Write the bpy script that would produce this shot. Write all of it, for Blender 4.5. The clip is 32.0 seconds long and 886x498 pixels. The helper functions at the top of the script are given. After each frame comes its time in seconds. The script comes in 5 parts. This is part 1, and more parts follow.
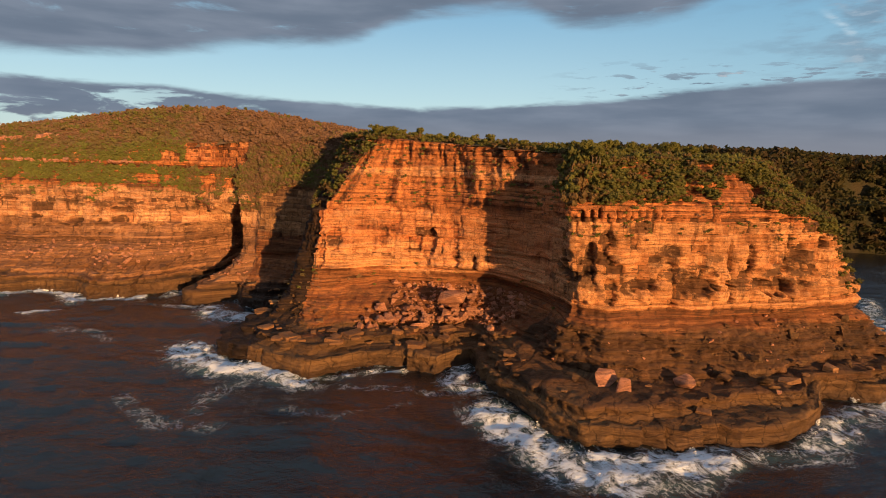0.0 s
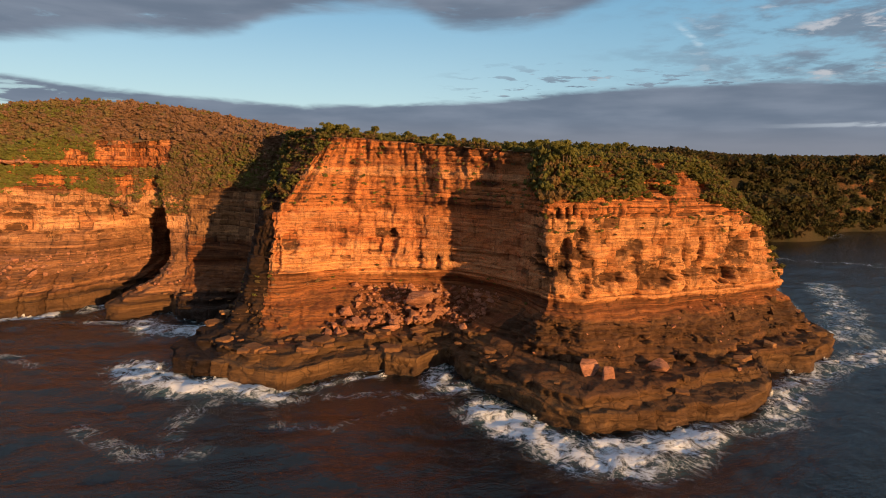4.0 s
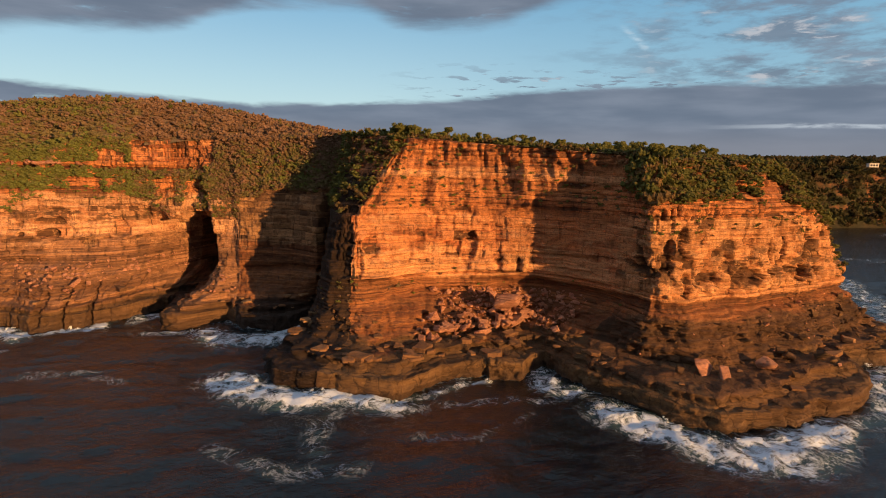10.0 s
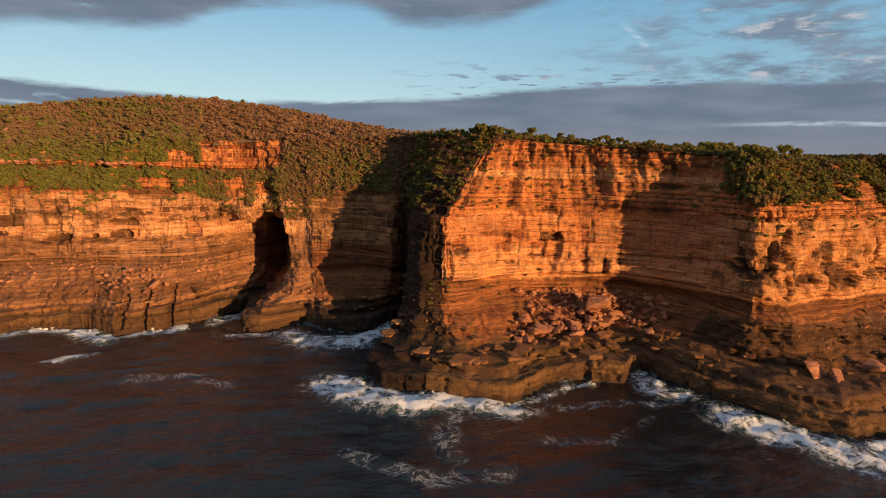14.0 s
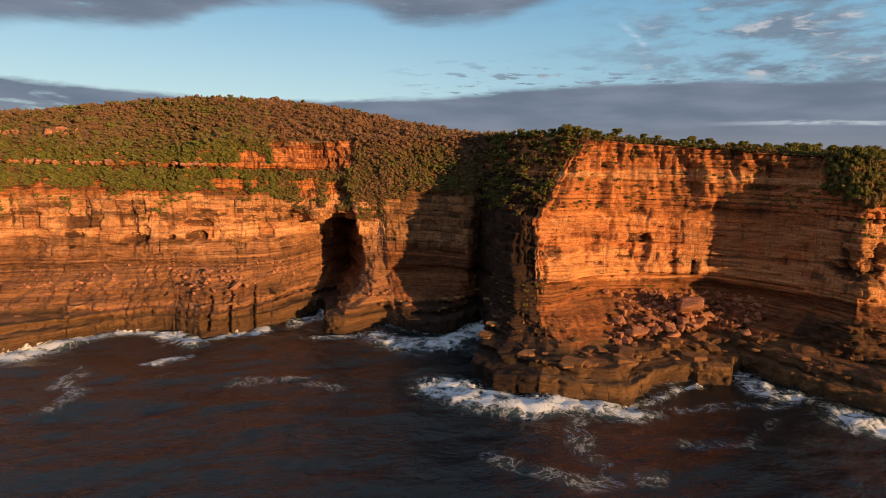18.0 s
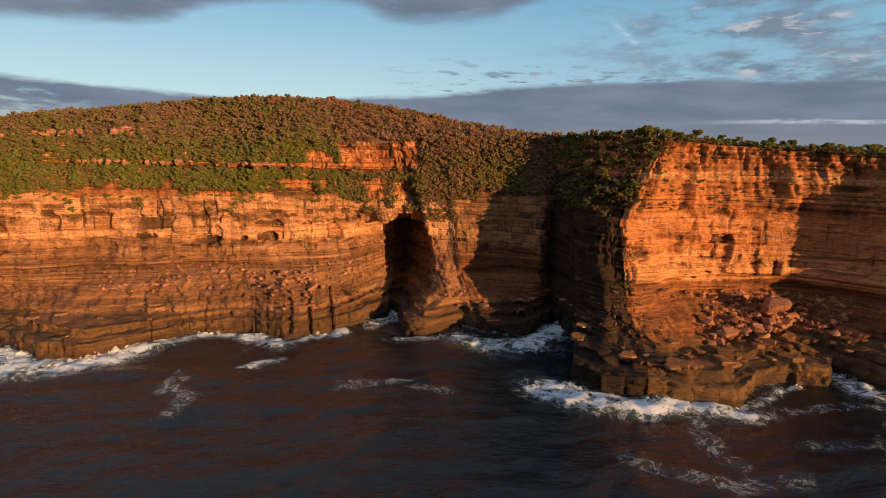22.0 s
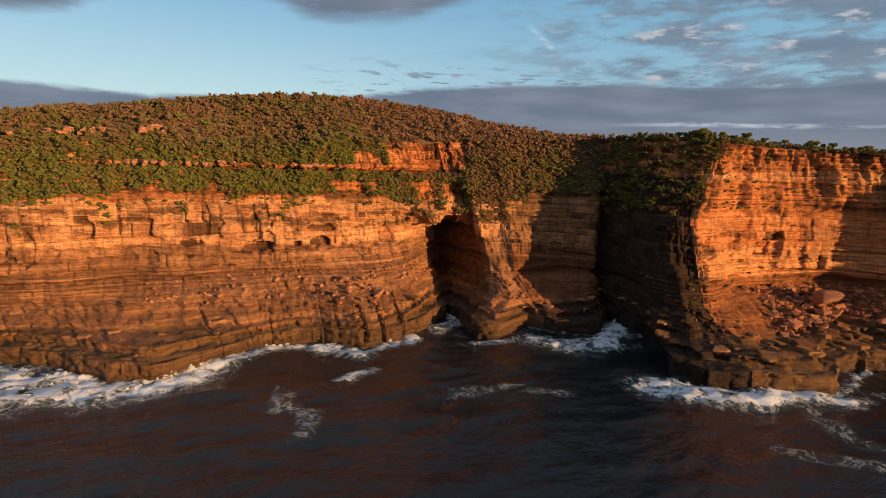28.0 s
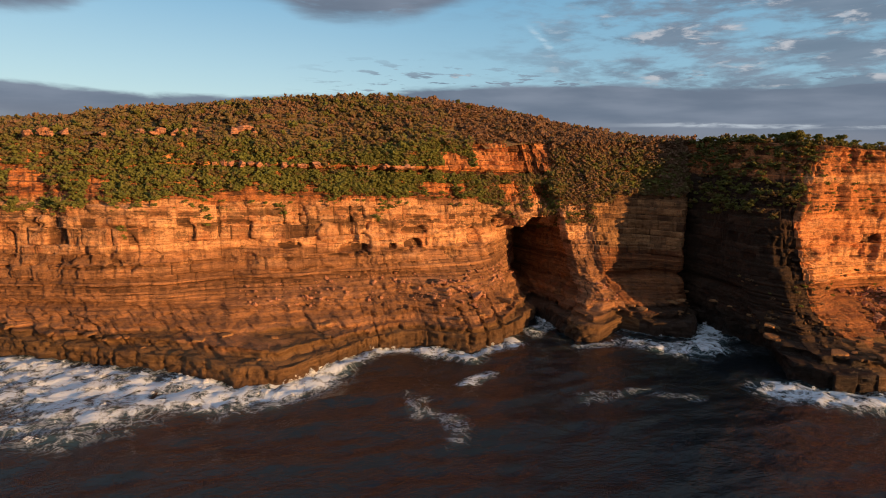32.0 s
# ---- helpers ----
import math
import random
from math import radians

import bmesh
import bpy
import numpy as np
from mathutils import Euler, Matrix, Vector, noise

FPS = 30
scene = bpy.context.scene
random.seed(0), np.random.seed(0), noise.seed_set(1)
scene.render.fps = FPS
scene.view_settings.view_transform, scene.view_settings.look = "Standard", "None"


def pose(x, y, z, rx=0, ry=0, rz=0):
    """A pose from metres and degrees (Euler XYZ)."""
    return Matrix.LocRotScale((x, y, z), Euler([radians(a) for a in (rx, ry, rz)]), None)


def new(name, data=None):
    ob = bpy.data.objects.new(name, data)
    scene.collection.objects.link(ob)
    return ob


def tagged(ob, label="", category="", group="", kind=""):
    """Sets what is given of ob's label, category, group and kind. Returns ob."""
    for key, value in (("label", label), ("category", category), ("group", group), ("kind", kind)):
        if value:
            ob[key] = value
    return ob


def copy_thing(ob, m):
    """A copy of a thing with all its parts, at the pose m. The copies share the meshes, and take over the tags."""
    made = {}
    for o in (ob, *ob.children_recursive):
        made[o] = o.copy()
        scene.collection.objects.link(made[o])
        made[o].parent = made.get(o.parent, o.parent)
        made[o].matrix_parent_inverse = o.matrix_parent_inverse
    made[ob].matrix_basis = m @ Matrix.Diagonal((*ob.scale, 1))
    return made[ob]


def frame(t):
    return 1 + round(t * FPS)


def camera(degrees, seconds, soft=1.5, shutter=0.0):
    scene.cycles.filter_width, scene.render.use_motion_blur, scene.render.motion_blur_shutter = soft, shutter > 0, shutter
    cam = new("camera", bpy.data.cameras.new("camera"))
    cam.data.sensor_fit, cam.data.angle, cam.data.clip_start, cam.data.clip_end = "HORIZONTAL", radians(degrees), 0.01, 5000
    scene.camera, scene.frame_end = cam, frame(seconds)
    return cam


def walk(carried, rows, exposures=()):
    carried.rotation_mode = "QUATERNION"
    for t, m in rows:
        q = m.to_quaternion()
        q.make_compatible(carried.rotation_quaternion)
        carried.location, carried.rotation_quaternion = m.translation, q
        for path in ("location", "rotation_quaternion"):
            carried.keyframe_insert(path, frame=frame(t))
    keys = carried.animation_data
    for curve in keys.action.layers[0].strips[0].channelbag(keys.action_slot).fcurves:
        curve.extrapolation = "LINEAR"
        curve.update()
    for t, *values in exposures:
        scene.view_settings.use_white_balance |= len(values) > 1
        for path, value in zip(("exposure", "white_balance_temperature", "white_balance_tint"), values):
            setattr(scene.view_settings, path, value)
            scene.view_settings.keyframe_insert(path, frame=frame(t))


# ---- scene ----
# ================= camera =================
cam = camera(76.5, 32.0, soft=0.95)
METRES, EYE, TILT, LEAN, TURN = 180.0, 47.0, -9.7, -1.2, 0.0
ROWS = [
    (0.0, 0.0, 0.0, 0.0, 0.0, 0.0, -0.0),
    (0.5, -0.0113, 0.0005, 0.0007, -1.35, -0.05, 0.24),
    (1.0, -0.0239, 0.0016, 0.001, -3.1, -0.09, 0.53),
    (1.5, -0.0357, 0.0029, 0.0012, -4.61, -0.11, 0.79),
    (2.0, -0.0489, 0.0048, 0.0017, -6.08, -0.16, 1.04),
    (2.5, -0.0611, 0.0069, 0.0025, -7.29, -0.23, 1.25),
    (3.0, -0.0746, 0.0095, 0.0027, -8.57, -0.25, 1.45),
    (3.5, -0.0872, 0.012, 0.0029, -9.74, -0.28, 1.62),
    (5.5, -0.1417, 0.0257, 0.0056, -14.61, -0.5, 2.37),
    (6.0, -0.1556, 0.0299, 0.0074, -15.22, -0.58, 2.46),
    (6.5, -0.1689, 0.0341, 0.0086, -15.48, -0.61, 2.49),
    (7.0, -0.1838, 0.0388, 0.0093, -15.55, -0.59, 2.48),
    (7.5, -0.197, 0.0428, 0.0105, -15.55, -0.6, 2.49),
    (8.0, -0.2115, 0.0472, 0.0119, -15.55, -0.64, 2.47),
    (8.5, -0.2247, 0.0512, 0.0123, -15.54, -0.6, 2.46),
    (9.0, -0.2402, 0.0563, 0.0135, -15.61, -0.62, 2.46),
    (9.5, -0.2533, 0.06, 0.0138, -15.58, -0.57, 2.46),
    (10.0, -0.2682, 0.0648, 0.0146, -15.58, -0.56, 2.46),
    (10.5, -0.2816, 0.0688, 0.0153, -15.56, -0.56, 2.45),
    (11.0, -0.2965, 0.0736, 0.017, -15.57, -0.61, 2.47),
    (11.5, -0.3098, 0.0776, 0.0181, -15.54, -0.63, 2.47),
    (12.0, -0.3248, 0.0824, 0.0193, -15.55, -0.66, 2.48),
    (12.5, -0.3384, 0.0866, 0.0215, -15.54, -0.75, 2.51),
    (13.0, -0.3534, 0.0913, 0.0224, -15.55, -0.75, 2.51),
    (13.5, -0.3673, 0.0957, 0.023, -15.55, -0.73, 2.5),
    (14.0, -0.3823, 0.1005, 0.0242, -15.56, -0.75, 2.5),
    (14.5, -0.3962, 0.105, 0.0247, -15.55, -0.72, 2.49),
    (16.5, -0.4569, 0.1235, 0.0298, -15.73, -0.83, 2.54),
    (17.0, -0.4727, 0.1283, 0.0308, -15.77, -0.84, 2.53),
    (17.5, -0.4862, 0.1324, 0.0319, -15.73, -0.85, 2.55),
    (18.0, -0.5018, 0.1373, 0.033, -15.75, -0.86, 2.55),
    (18.5, -0.5162, 0.1416, 0.0342, -15.77, -0.89, 2.54),
    (19.0, -0.5316, 0.1464, 0.0343, -15.78, -0.83, 2.56),
    (19.5, -0.5461, 0.1506, 0.0375, -15.81, -0.98, 2.56),
    (20.0, -0.5615, 0.1554, 0.0386, -15.82, -0.99, 2.58),
    (20.5, -0.576, 0.1599, 0.0396, -15.84, -1.01, 2.55),
    (21.0, -0.5921, 0.1648, 0.041, -15.85, -1.04, 2.51),
    (21.5, -0.6069, 0.1693, 0.042, -15.92, -1.06, 2.5),
    (22.0, -0.6229, 0.1744, 0.043, -16.53, -1.09, 2.57),
    (22.5, -0.638, 0.1795, 0.0444, -17.57, -1.17, 2.71),
    (23.0, -0.6547, 0.1857, 0.0459, -18.74, -1.26, 2.88),
    (23.5, -0.6699, 0.1916, 0.0472, -19.78, -1.35, 3.01),
    (24.0, -0.6864, 0.1984, 0.0491, -20.85, -1.47, 3.14),
    (24.5, -0.7018, 0.2049, 0.0506, -21.69, -1.54, 3.25),
    (25.0, -0.7183, 0.2122, 0.0518, -22.36, -1.57, 3.33),
    (25.5, -0.7334, 0.2192, 0.0524, -22.8, -1.56, 3.36),
    (27.5, -0.7964, 0.2495, 0.055, -24.09, -1.44, 3.51),
    (28.0, -0.8128, 0.2572, 0.0571, -24.15, -1.47, 3.52),
    (28.5, -0.8276, 0.2643, 0.0586, -24.14, -1.48, 3.51),
    (29.0, -0.8439, 0.2721, 0.0602, -24.14, -1.48, 3.49),
    (29.5, -0.8591, 0.2797, 0.0621, -24.16, -1.51, 3.48),
    (30.0, -0.876, 0.288, 0.0638, -24.2, -1.51, 3.46),
    (30.5, -0.8914, 0.2959, 0.0643, -24.23, -1.45, 3.47),
    (31.0, -0.9079, 0.3044, 0.0664, -24.26, -1.49, 3.47),
    (31.5, -0.9231, 0.3123, 0.0676, -24.28, -1.48, 3.48),
    (32.0, -0.9394, 0.3209, 0.0689, -24.3, -1.47, 3.48),
]
walk(cam, [(t, pose(0, 0, EYE, TILT, LEAN, TURN) @ pose(METRES * x, METRES * y, METRES * z, 90 + pitch, roll, yaw)) for t, x, y, z, yaw, pitch, roll in ROWS])

# ================= light =================
SUN_TO = Vector((0.50, -0.866, 0.0)).normalized()      # plan direction towards the sun
SUN_UP = 7.0                                          # degrees above the horizon
sun_dir = Vector((SUN_TO.x * math.cos(radians(SUN_UP)), SUN_TO.y * math.cos(radians(SUN_UP)), math.sin(radians(SUN_UP))))
sun = new("sun", bpy.data.lights.new("sun", "SUN"))
sun.data.energy, sun.data.angle, sun.data.color = 5.0, radians(0.6), (1.0, 0.505, 0.19)
sun.matrix_world = Matrix.Translation((300, -400, 200)) @ sun_dir.to_track_quat("Z", "Y").to_matrix().to_4x4()
scene.view_settings.exposure = 0.71


class Nodes:
    """Short calls for building a node tree."""

    def __init__(self, tree):
        self.tree = tree
        tree.nodes.clear()

    def add(self, kind, *links, **props):
        n = self.tree.nodes.new(kind)
        for k, v in props.items():
            if k == "sets":
                for s, value in v.items():
                    n.inputs[s].default_value = value
            elif k == "operation":
                n.operation = v
            elif k == "attribute_name":
                n.attribute_name = v
            elif k == "feature":
                n.feature = v
            elif k == "sky_type":
                n.sky_type = v
            elif k == "sun_disc":
                n.sun_disc = v
            elif k == "sun_elevation":
                n.sun_elevation = v
            elif k == "sun_rotation":
                n.sun_rotation = v
            elif k == "altitude":
                n.altitude = v
            elif k == "air_density":
                n.air_density = v
            elif k == "dust_density":
                n.dust_density = v
            elif k == "ozone_density":
                n.ozone_density = v
            else:
                raise ValueError(k)
        for sock, source in links:
            self.tree.links.new(source, n.inputs[sock])
        return n

    def math(self, op, a, b=0.0, c=0.0, clamp=False):
        n = self.tree.nodes.new("ShaderNodeMath")
        n.operation, n.use_clamp = op, clamp
        for i, v in enumerate((a, b, c)):
            if isinstance(v, (int, float)):
                n.inputs[i].default_value = v
            else:
                self.tree.links.new(v, n.inputs[i])
        return n.outputs[0]

    def step(self, v, lo, hi, smooth=True):
        n = self.tree.nodes.new("ShaderNodeMapRange")
        n.interpolation_type = "SMOOTHSTEP" if smooth else "LINEAR"
        self.tree.links.new(v, n.inputs[0])
        for i, x in ((1, lo), (2, hi)):
            if isinstance(x, (int, float)):
                n.inputs[i].default_value = x
            else:
                self.tree.links.new(x, n.inputs[i])
        return n.outputs[0]

    def mix(self, fac, a, b):
        n = self.tree.nodes.new("ShaderNodeMix")
        n.data_type = "RGBA"
        for sock, v in ((n.inputs[0], fac), (n.inputs[6], a), (n.inputs[7], b)):
            if isinstance(v, (int, float)):
                sock.default_value = v
            elif isinstance(v, tuple):
                sock.default_value = (*v, 1.0)
            else:
                self.tree.links.new(v, sock)
        return n.outputs[2]

    def curve(self, v, lo, hi, points, top):
        """A value read off a smooth line: points (where, height) between lo and hi, heights from 0 to top."""
        n = self.tree.nodes.new("ShaderNodeFloatCurve")
        c = n.mapping.curves[0]
        for k, (x, y) in enumerate(points):
            at = ((x - lo) / (hi - lo), y / top)
            if k in (0, len(points) - 1):
                c.points[0 if k == 0 else -1].location = at
            else:
                c.points.new(*at)
        n.mapping.update()
        self.tree.links.new(self.math("DIVIDE", self.math("SUBTRACT", v, lo), hi - lo, clamp=True), n.inputs["Value"])
        return self.math("MULTIPLY", n.outputs[0], top)

    def noise(self, vec, scale, detail=4.0, rough=0.55, dist=0.0):
        n = self.add("ShaderNodeTexNoise", ("Vector", vec), sets={"Scale": scale, "Detail": detail, "Roughness": rough, "Distortion": dist})
        return n.outputs[0]

    def scaled(self, vec, x, y, z):
        n = self.add("ShaderNodeVectorMath", (0, vec), operation="MULTIPLY")
        n.inputs[1].default_value = (x, y, z)
        return n.outputs[0]


# ----- sky: clear air with broken evening cloud -----
world = bpy.data.worlds.new("sky")
world.use_nodes = True
scene.world = world
N = Nodes(world.node_tree)
gen = N.add("ShaderNodeTexCoord").outputs["Generated"]
xyz = N.add("ShaderNodeSeparateXYZ", (0, gen)).outputs
air = N.add("ShaderNodeTexSky", sky_type="NISHITA", sun_disc=False, sun_elevation=radians(SUN_UP),
            sun_rotation=math.atan2(SUN_TO.x, SUN_TO.y), altitude=50.0, air_density=1.0, dust_density=0.6, ozone_density=2.0).outputs[0]
up = N.math("MAXIMUM", xyz[2], 0.0)
az = N.math("MULTIPLY", N.math("ARCTAN2", xyz[0], xyz[1]), 57.2958)
el = N.math("MULTIPLY", N.math("ARCSINE", xyz[2]), 57.2958)
flat = N.add("ShaderNodeCombineXYZ", (0, N.math("MULTIPLY", az, 0.055)), (1, N.math("MULTIPLY", el, 0.30))).outputs[0]
fine = N.add("ShaderNodeCombineXYZ", (0, N.math("MULTIPLY", az, 0.16)), (1, N.math("MULTIPLY", el, 0.75))).outputs[0]
n1 = N.noise(flat, 1.0, 6.0, 0.6, 0.3)
n2 = N.noise(fine, 1.0, 6.0, 0.62, 0.4)
nn = N.math("ADD", N.math("MULTIPLY", N.math("SUBTRACT", n1, 0.5), 7.0), N.math("MULTIPLY", N.math("SUBTRACT", n2, 0.5), 3.0))
# low bank along the horizon
edge = N.curve(az, -60.0, 80.0, ((-60, 5.6), (-37, 5.3), (-24, 5.5), (-10, 4.6), (0, 4.4), (7, 4.8), (15, 5.6), (27, 6.5), (42, 6.7), (80, 6.2)), 16.0)
low = N.step(N.math("SUBTRACT", N.math("ADD", edge, N.math("MULTIPLY", nn, 0.30)), el), -0.15, 0.45)
# gaps of pale light low in the west
gap = N.math("MULTIPLY", N.step(az, -10.0, -30.0), N.step(N.math("SUBTRACT", n2, N.math("MULTIPLY", el, 0.035)), 0.36, 0.46))
gap = N.math("MULTIPLY", gap, N.math("MULTIPLY", N.step(el, 6.5, 4.5), 0.85))
low = N.math("MULTIPLY", low, N.math("SUBTRACT", 1.0, gap))
# thin bright slits under the bank in the east
slit = N.math("SUBTRACT", 1.0, N.math("MULTIPLY", N.math("ABSOLUTE", N.math("SUBTRACT", N.math("ADD", el, N.math("MULTIPLY", N.math("SUBTRACT", n1, 0.5), 1.2)), 3.0)), 3.6))
slit = N.math("MULTIPLY", N.step(slit, 0.0, 0.8), N.math("MULTIPLY", N.step(az, 38.0, 50.0), N.step(n2, 0.42, 0.56)))
# high bank overhead, thinning eastwards
hi_edge = N.curve(az, -60.0, 80.0, ((-60, 6.4), (-37, 6.9), (-28, 7.6), (-20, 9.2), (-9, 10.2), (-4, 12.2), (6, 13.2), (13, 11.6), (21, 12.2), (28, 14.4), (50, 15.4), (80, 15.8)), 16.0)
high = N.step(N.math("SUBTRACT", N.math("ADD", el, N.math("MULTIPLY", nn, 0.34)), hi_edge), -0.5, 1.1)
# broken puffs in the east
puff = N.add("ShaderNodeCombineXYZ", (0, N.math("MULTIPLY", az, 0.16)), (1, N.math("MULTIPLY", el, 0.60))).outputs[0]
n3 = N.noise(puff, 1.0, 9.0, 0.62, 0.1)
east = N.math("MULTIPLY", N.step(az, 20.0, 46.0), N.step(N.math("ADD", n3, N.math("MULTIPLY", N.step(az, 26.0, 58.0), 0.10)), 0.45, 0.66))
east = N.math("MULTIPLY", N.math("MAXIMUM", east, N.math("MULTIPLY", N.step(az, 8.0, 20.0), N.math("MULTIPLY", N.step(N.noise(N.add("ShaderNodeCombineXYZ", (0, N.math("MULTIPLY", az, 0.30)), (1, N.math("MULTIPLY", el, 1.7))).outputs[0], 1.0, 6.0, 0.6), 0.54, 0.62), N.step(el, 9.5, 6.5)))), 0.85)
cloud = N.math("MULTIPLY", N.math("MAXIMUM", high, east), N.step(n2, 0.12, 0.42))
cloud = N.math("MAXIMUM", cloud, low)
# one thin white wisp
wisp_v = N.math("ADD", N.math("SUBTRACT", az, 34.0), N.math("MULTIPLY", N.math("SUBTRACT", el, 10.5), 1.05))
wisp = N.math("MULTIPLY", N.step(N.math("ABSOLUTE", N.math("ADD", wisp_v, N.math("MULTIPLY", N.math("SUBTRACT", n2, 0.5), 1.6))), 0.6, 0.05), N.step(N.math("ABSOLUTE", N.math("SUBTRACT", el, 10.7)), 1.6, 0.4))
tone = N.step(N.noise(flat, 2.0, 4.0, 0.5), 0.3, 0.75)
cloud_col = N.mix(tone, (0.138, 0.177, 0.240), (0.203, 0.243, 0.312))
cloud_col = N.mix(N.math("MULTIPLY", N.step(el, 4.0, 0.5), 0.75), cloud_col, (0.225, 0.235, 0.275))
cloud_col = N.mix(N.math("MULTIPLY", N.math("MULTIPLY", east, N.math("SUBTRACT", 1.0, low)), N.step(N.noise(N.add("ShaderNodeVectorMath", (0, puff), operation="ADD", sets={1: (0.35, -0.16, 0.0)}).outputs[0], 1.6, 6.0, 0.6, 0.3), 0.53, 0.66)), cloud_col, (0.56, 0.54, 0.56))
grade = N.mix(N.step(el, 1.0, 17.0, False), (0.70, 0.925, 0.975), (0.150, 0.44, 0.74))
grade = N.mix(N.math("MULTIPLY", N.step(az, 5.0, 45.0), 0.55), grade, (0.22, 0.50, 0.72))
air = N.mix(0.65, N.add("ShaderNodeVectorMath", (0, air), operation="SCALE", sets={"Scale": 0.10}).outputs[0], grade)
sky = N.mix(cloud, air, cloud_col)
sky = N.mix(N.math("MULTIPLY", N.math("MULTIPLY", wisp, N.step(N.noise(fine, 2.2, 6.0, 0.7), 0.35, 0.65)), 0.32), sky, (0.72, 0.78, 0.82))
sky = N.mix(N.math("MULTIPLY", slit, 0.55), sky, (0.62, 0.68, 0.74))
# overhead and over the land, out of view: sky toned to set fill and reflections
dull = N.step(el, 24.0, 50.0)
sky = N.mix(dull, sky, N.mix(N.step(az, -45.0, 45.0), (0.335, 0.455, 0.60), (0.13, 0.19, 0.28)))
# the unseen half behind, towards the open sea, toned to set the shadow fill
sky = N.mix(N.math("MULTIPLY", N.step(xyz[1], 0.25, -0.35), 0.85), sky, (0.26, 0.232, 0.24))
bg = N.add("ShaderNodeBackground", (0, sky), sets={"Strength": 0.66})
N.add("ShaderNodeOutputWorld", (0, bg.outputs[0]))


# ================= number helpers =================
def hash01(*ints):
    h = np.zeros_like(np.asarray(ints[0], dtype=np.int64))
    for k, i in zip((374761393, 668265263, 2147483647, 1274126177), ints):
        h = h + np.asarray(i, dtype=np.int64) * k
    h = (h ^ (h >> 13)) * 1274126177
    h = h & 0x7FFFFFFF
    h = (h ^ (h >> 15)) * 2246822519
    return ((h ^ (h >> 16)) & 0xFFFFFF) / float(0xFFFFFF)


def vnoise(x, y, z, seed=0):
    """Smooth value noise, -1 to 1."""
    xi, yi, zi = np.floor(x), np.floor(y), np.floor(z)
    fx, fy, fz = x - xi, y - yi, z - zi
    fx, fy, fz = (f * f * (3 - 2 * f) for f in (fx, fy, fz))
    out = 0.0
    for dx in (0, 1):
        for dy in (0, 1):
            for dz in (0, 1):
                w = (fx if dx else 1 - fx) * (fy if dy else 1 - fy) * (fz if dz else 1 - fz)
                out = out + w * hash01(xi + dx, yi + dy, zi + dz, np.full_like(xi, seed))
    return out * 2 - 1


def fbm(x, y, z, octaves=4, seed=0, gain=0.5):
    out, amp, f = 0.0, 1.0, 1.0
    for o in range(octaves):
        out = out + amp * vnoise(x * f, y * f, z * f, seed + o * 17)
        amp, f = amp * gain, f * 2.03
    return out


def smooth01(v, lo, hi):
    t = np.clip((v - lo) / (hi - lo), 0, 1)
    return t * t * (3 - 2 * t)


def mesh_from(name, verts, faces, material, smooth=False):
    """A mesh from arrays: verts (n, 3), faces (m, 3 or 4)."""
    me = bpy.data.meshes.new(name)
    k = faces.shape[1]
    me.vertices.add(len(verts))
    me.vertices.foreach_set("co", np.ascontiguousarray(verts, dtype=np.float32).ravel())
    me.loops.add(faces.size)
    me.loops.foreach_set("vertex_index", np.ascontiguousarray(faces, dtype=np.int32).ravel())
    me.polygons.add(len(faces))
    me.polygons.foreach_set("loop_start", np.arange(0, faces.size, k, dtype=np.int32))
    if smooth:
        me.polygons.foreach_set("use_smooth", np.ones(len(faces), dtype=bool))
    me.update(calc_edges=True)
    me.materials.append(material)
    return me


def grid_faces(rows, cols):
    i = np.arange(rows - 1)[:, None] * cols + np.arange(cols - 1)[None, :]
    return np.stack([i, i + 1, i + cols + 1, i + cols], -1).reshape(-1, 4)


def part_mesh(name, me, parent, label=""):
    ob = new(name, me)
    ob.parent = parent
    return tagged(ob, label)


def part(name, bm, material, parent, label=""):
    me = bpy.data.meshes.new(name)
    bm.to_mesh(me)
    bm.free()
    me.materials.append(material)
    return part_mesh(name, me, parent, label)


# ================= materials =================
def material(name):
    m = bpy.data.materials.new(name)
    m.use_nodes = True
    return m, Nodes(m.node_tree)


def finish(N, color, rough, bump=None, strength=0.5, distance=0.2, metallic=0.0, spec=0.3):
    b = N.add("ShaderNodeBsdfPrincipled", sets={"Metallic": metallic, "Specular IOR Level": spec})
    for sock, v in (("Base Color", color), ("Roughness", rough)):
        if isinstance(v, (int, float)):
            b.inputs[sock].default_value = v
        elif isinstance(v, tuple):
            b.inputs[sock].default_value = (*v, 1.0)
        else:
            N.tree.links.new(v, b.inputs[sock])
    if bump is not None:
        bp = N.add("ShaderNodeBump", ("Height", bump), sets={"Strength": strength, "Distance": distance})
        N.tree.links.new(bp.outputs[0], b.inputs["Normal"])
    N.add("ShaderNodeOutputMaterial", (0, b.outputs[0]))
    return b


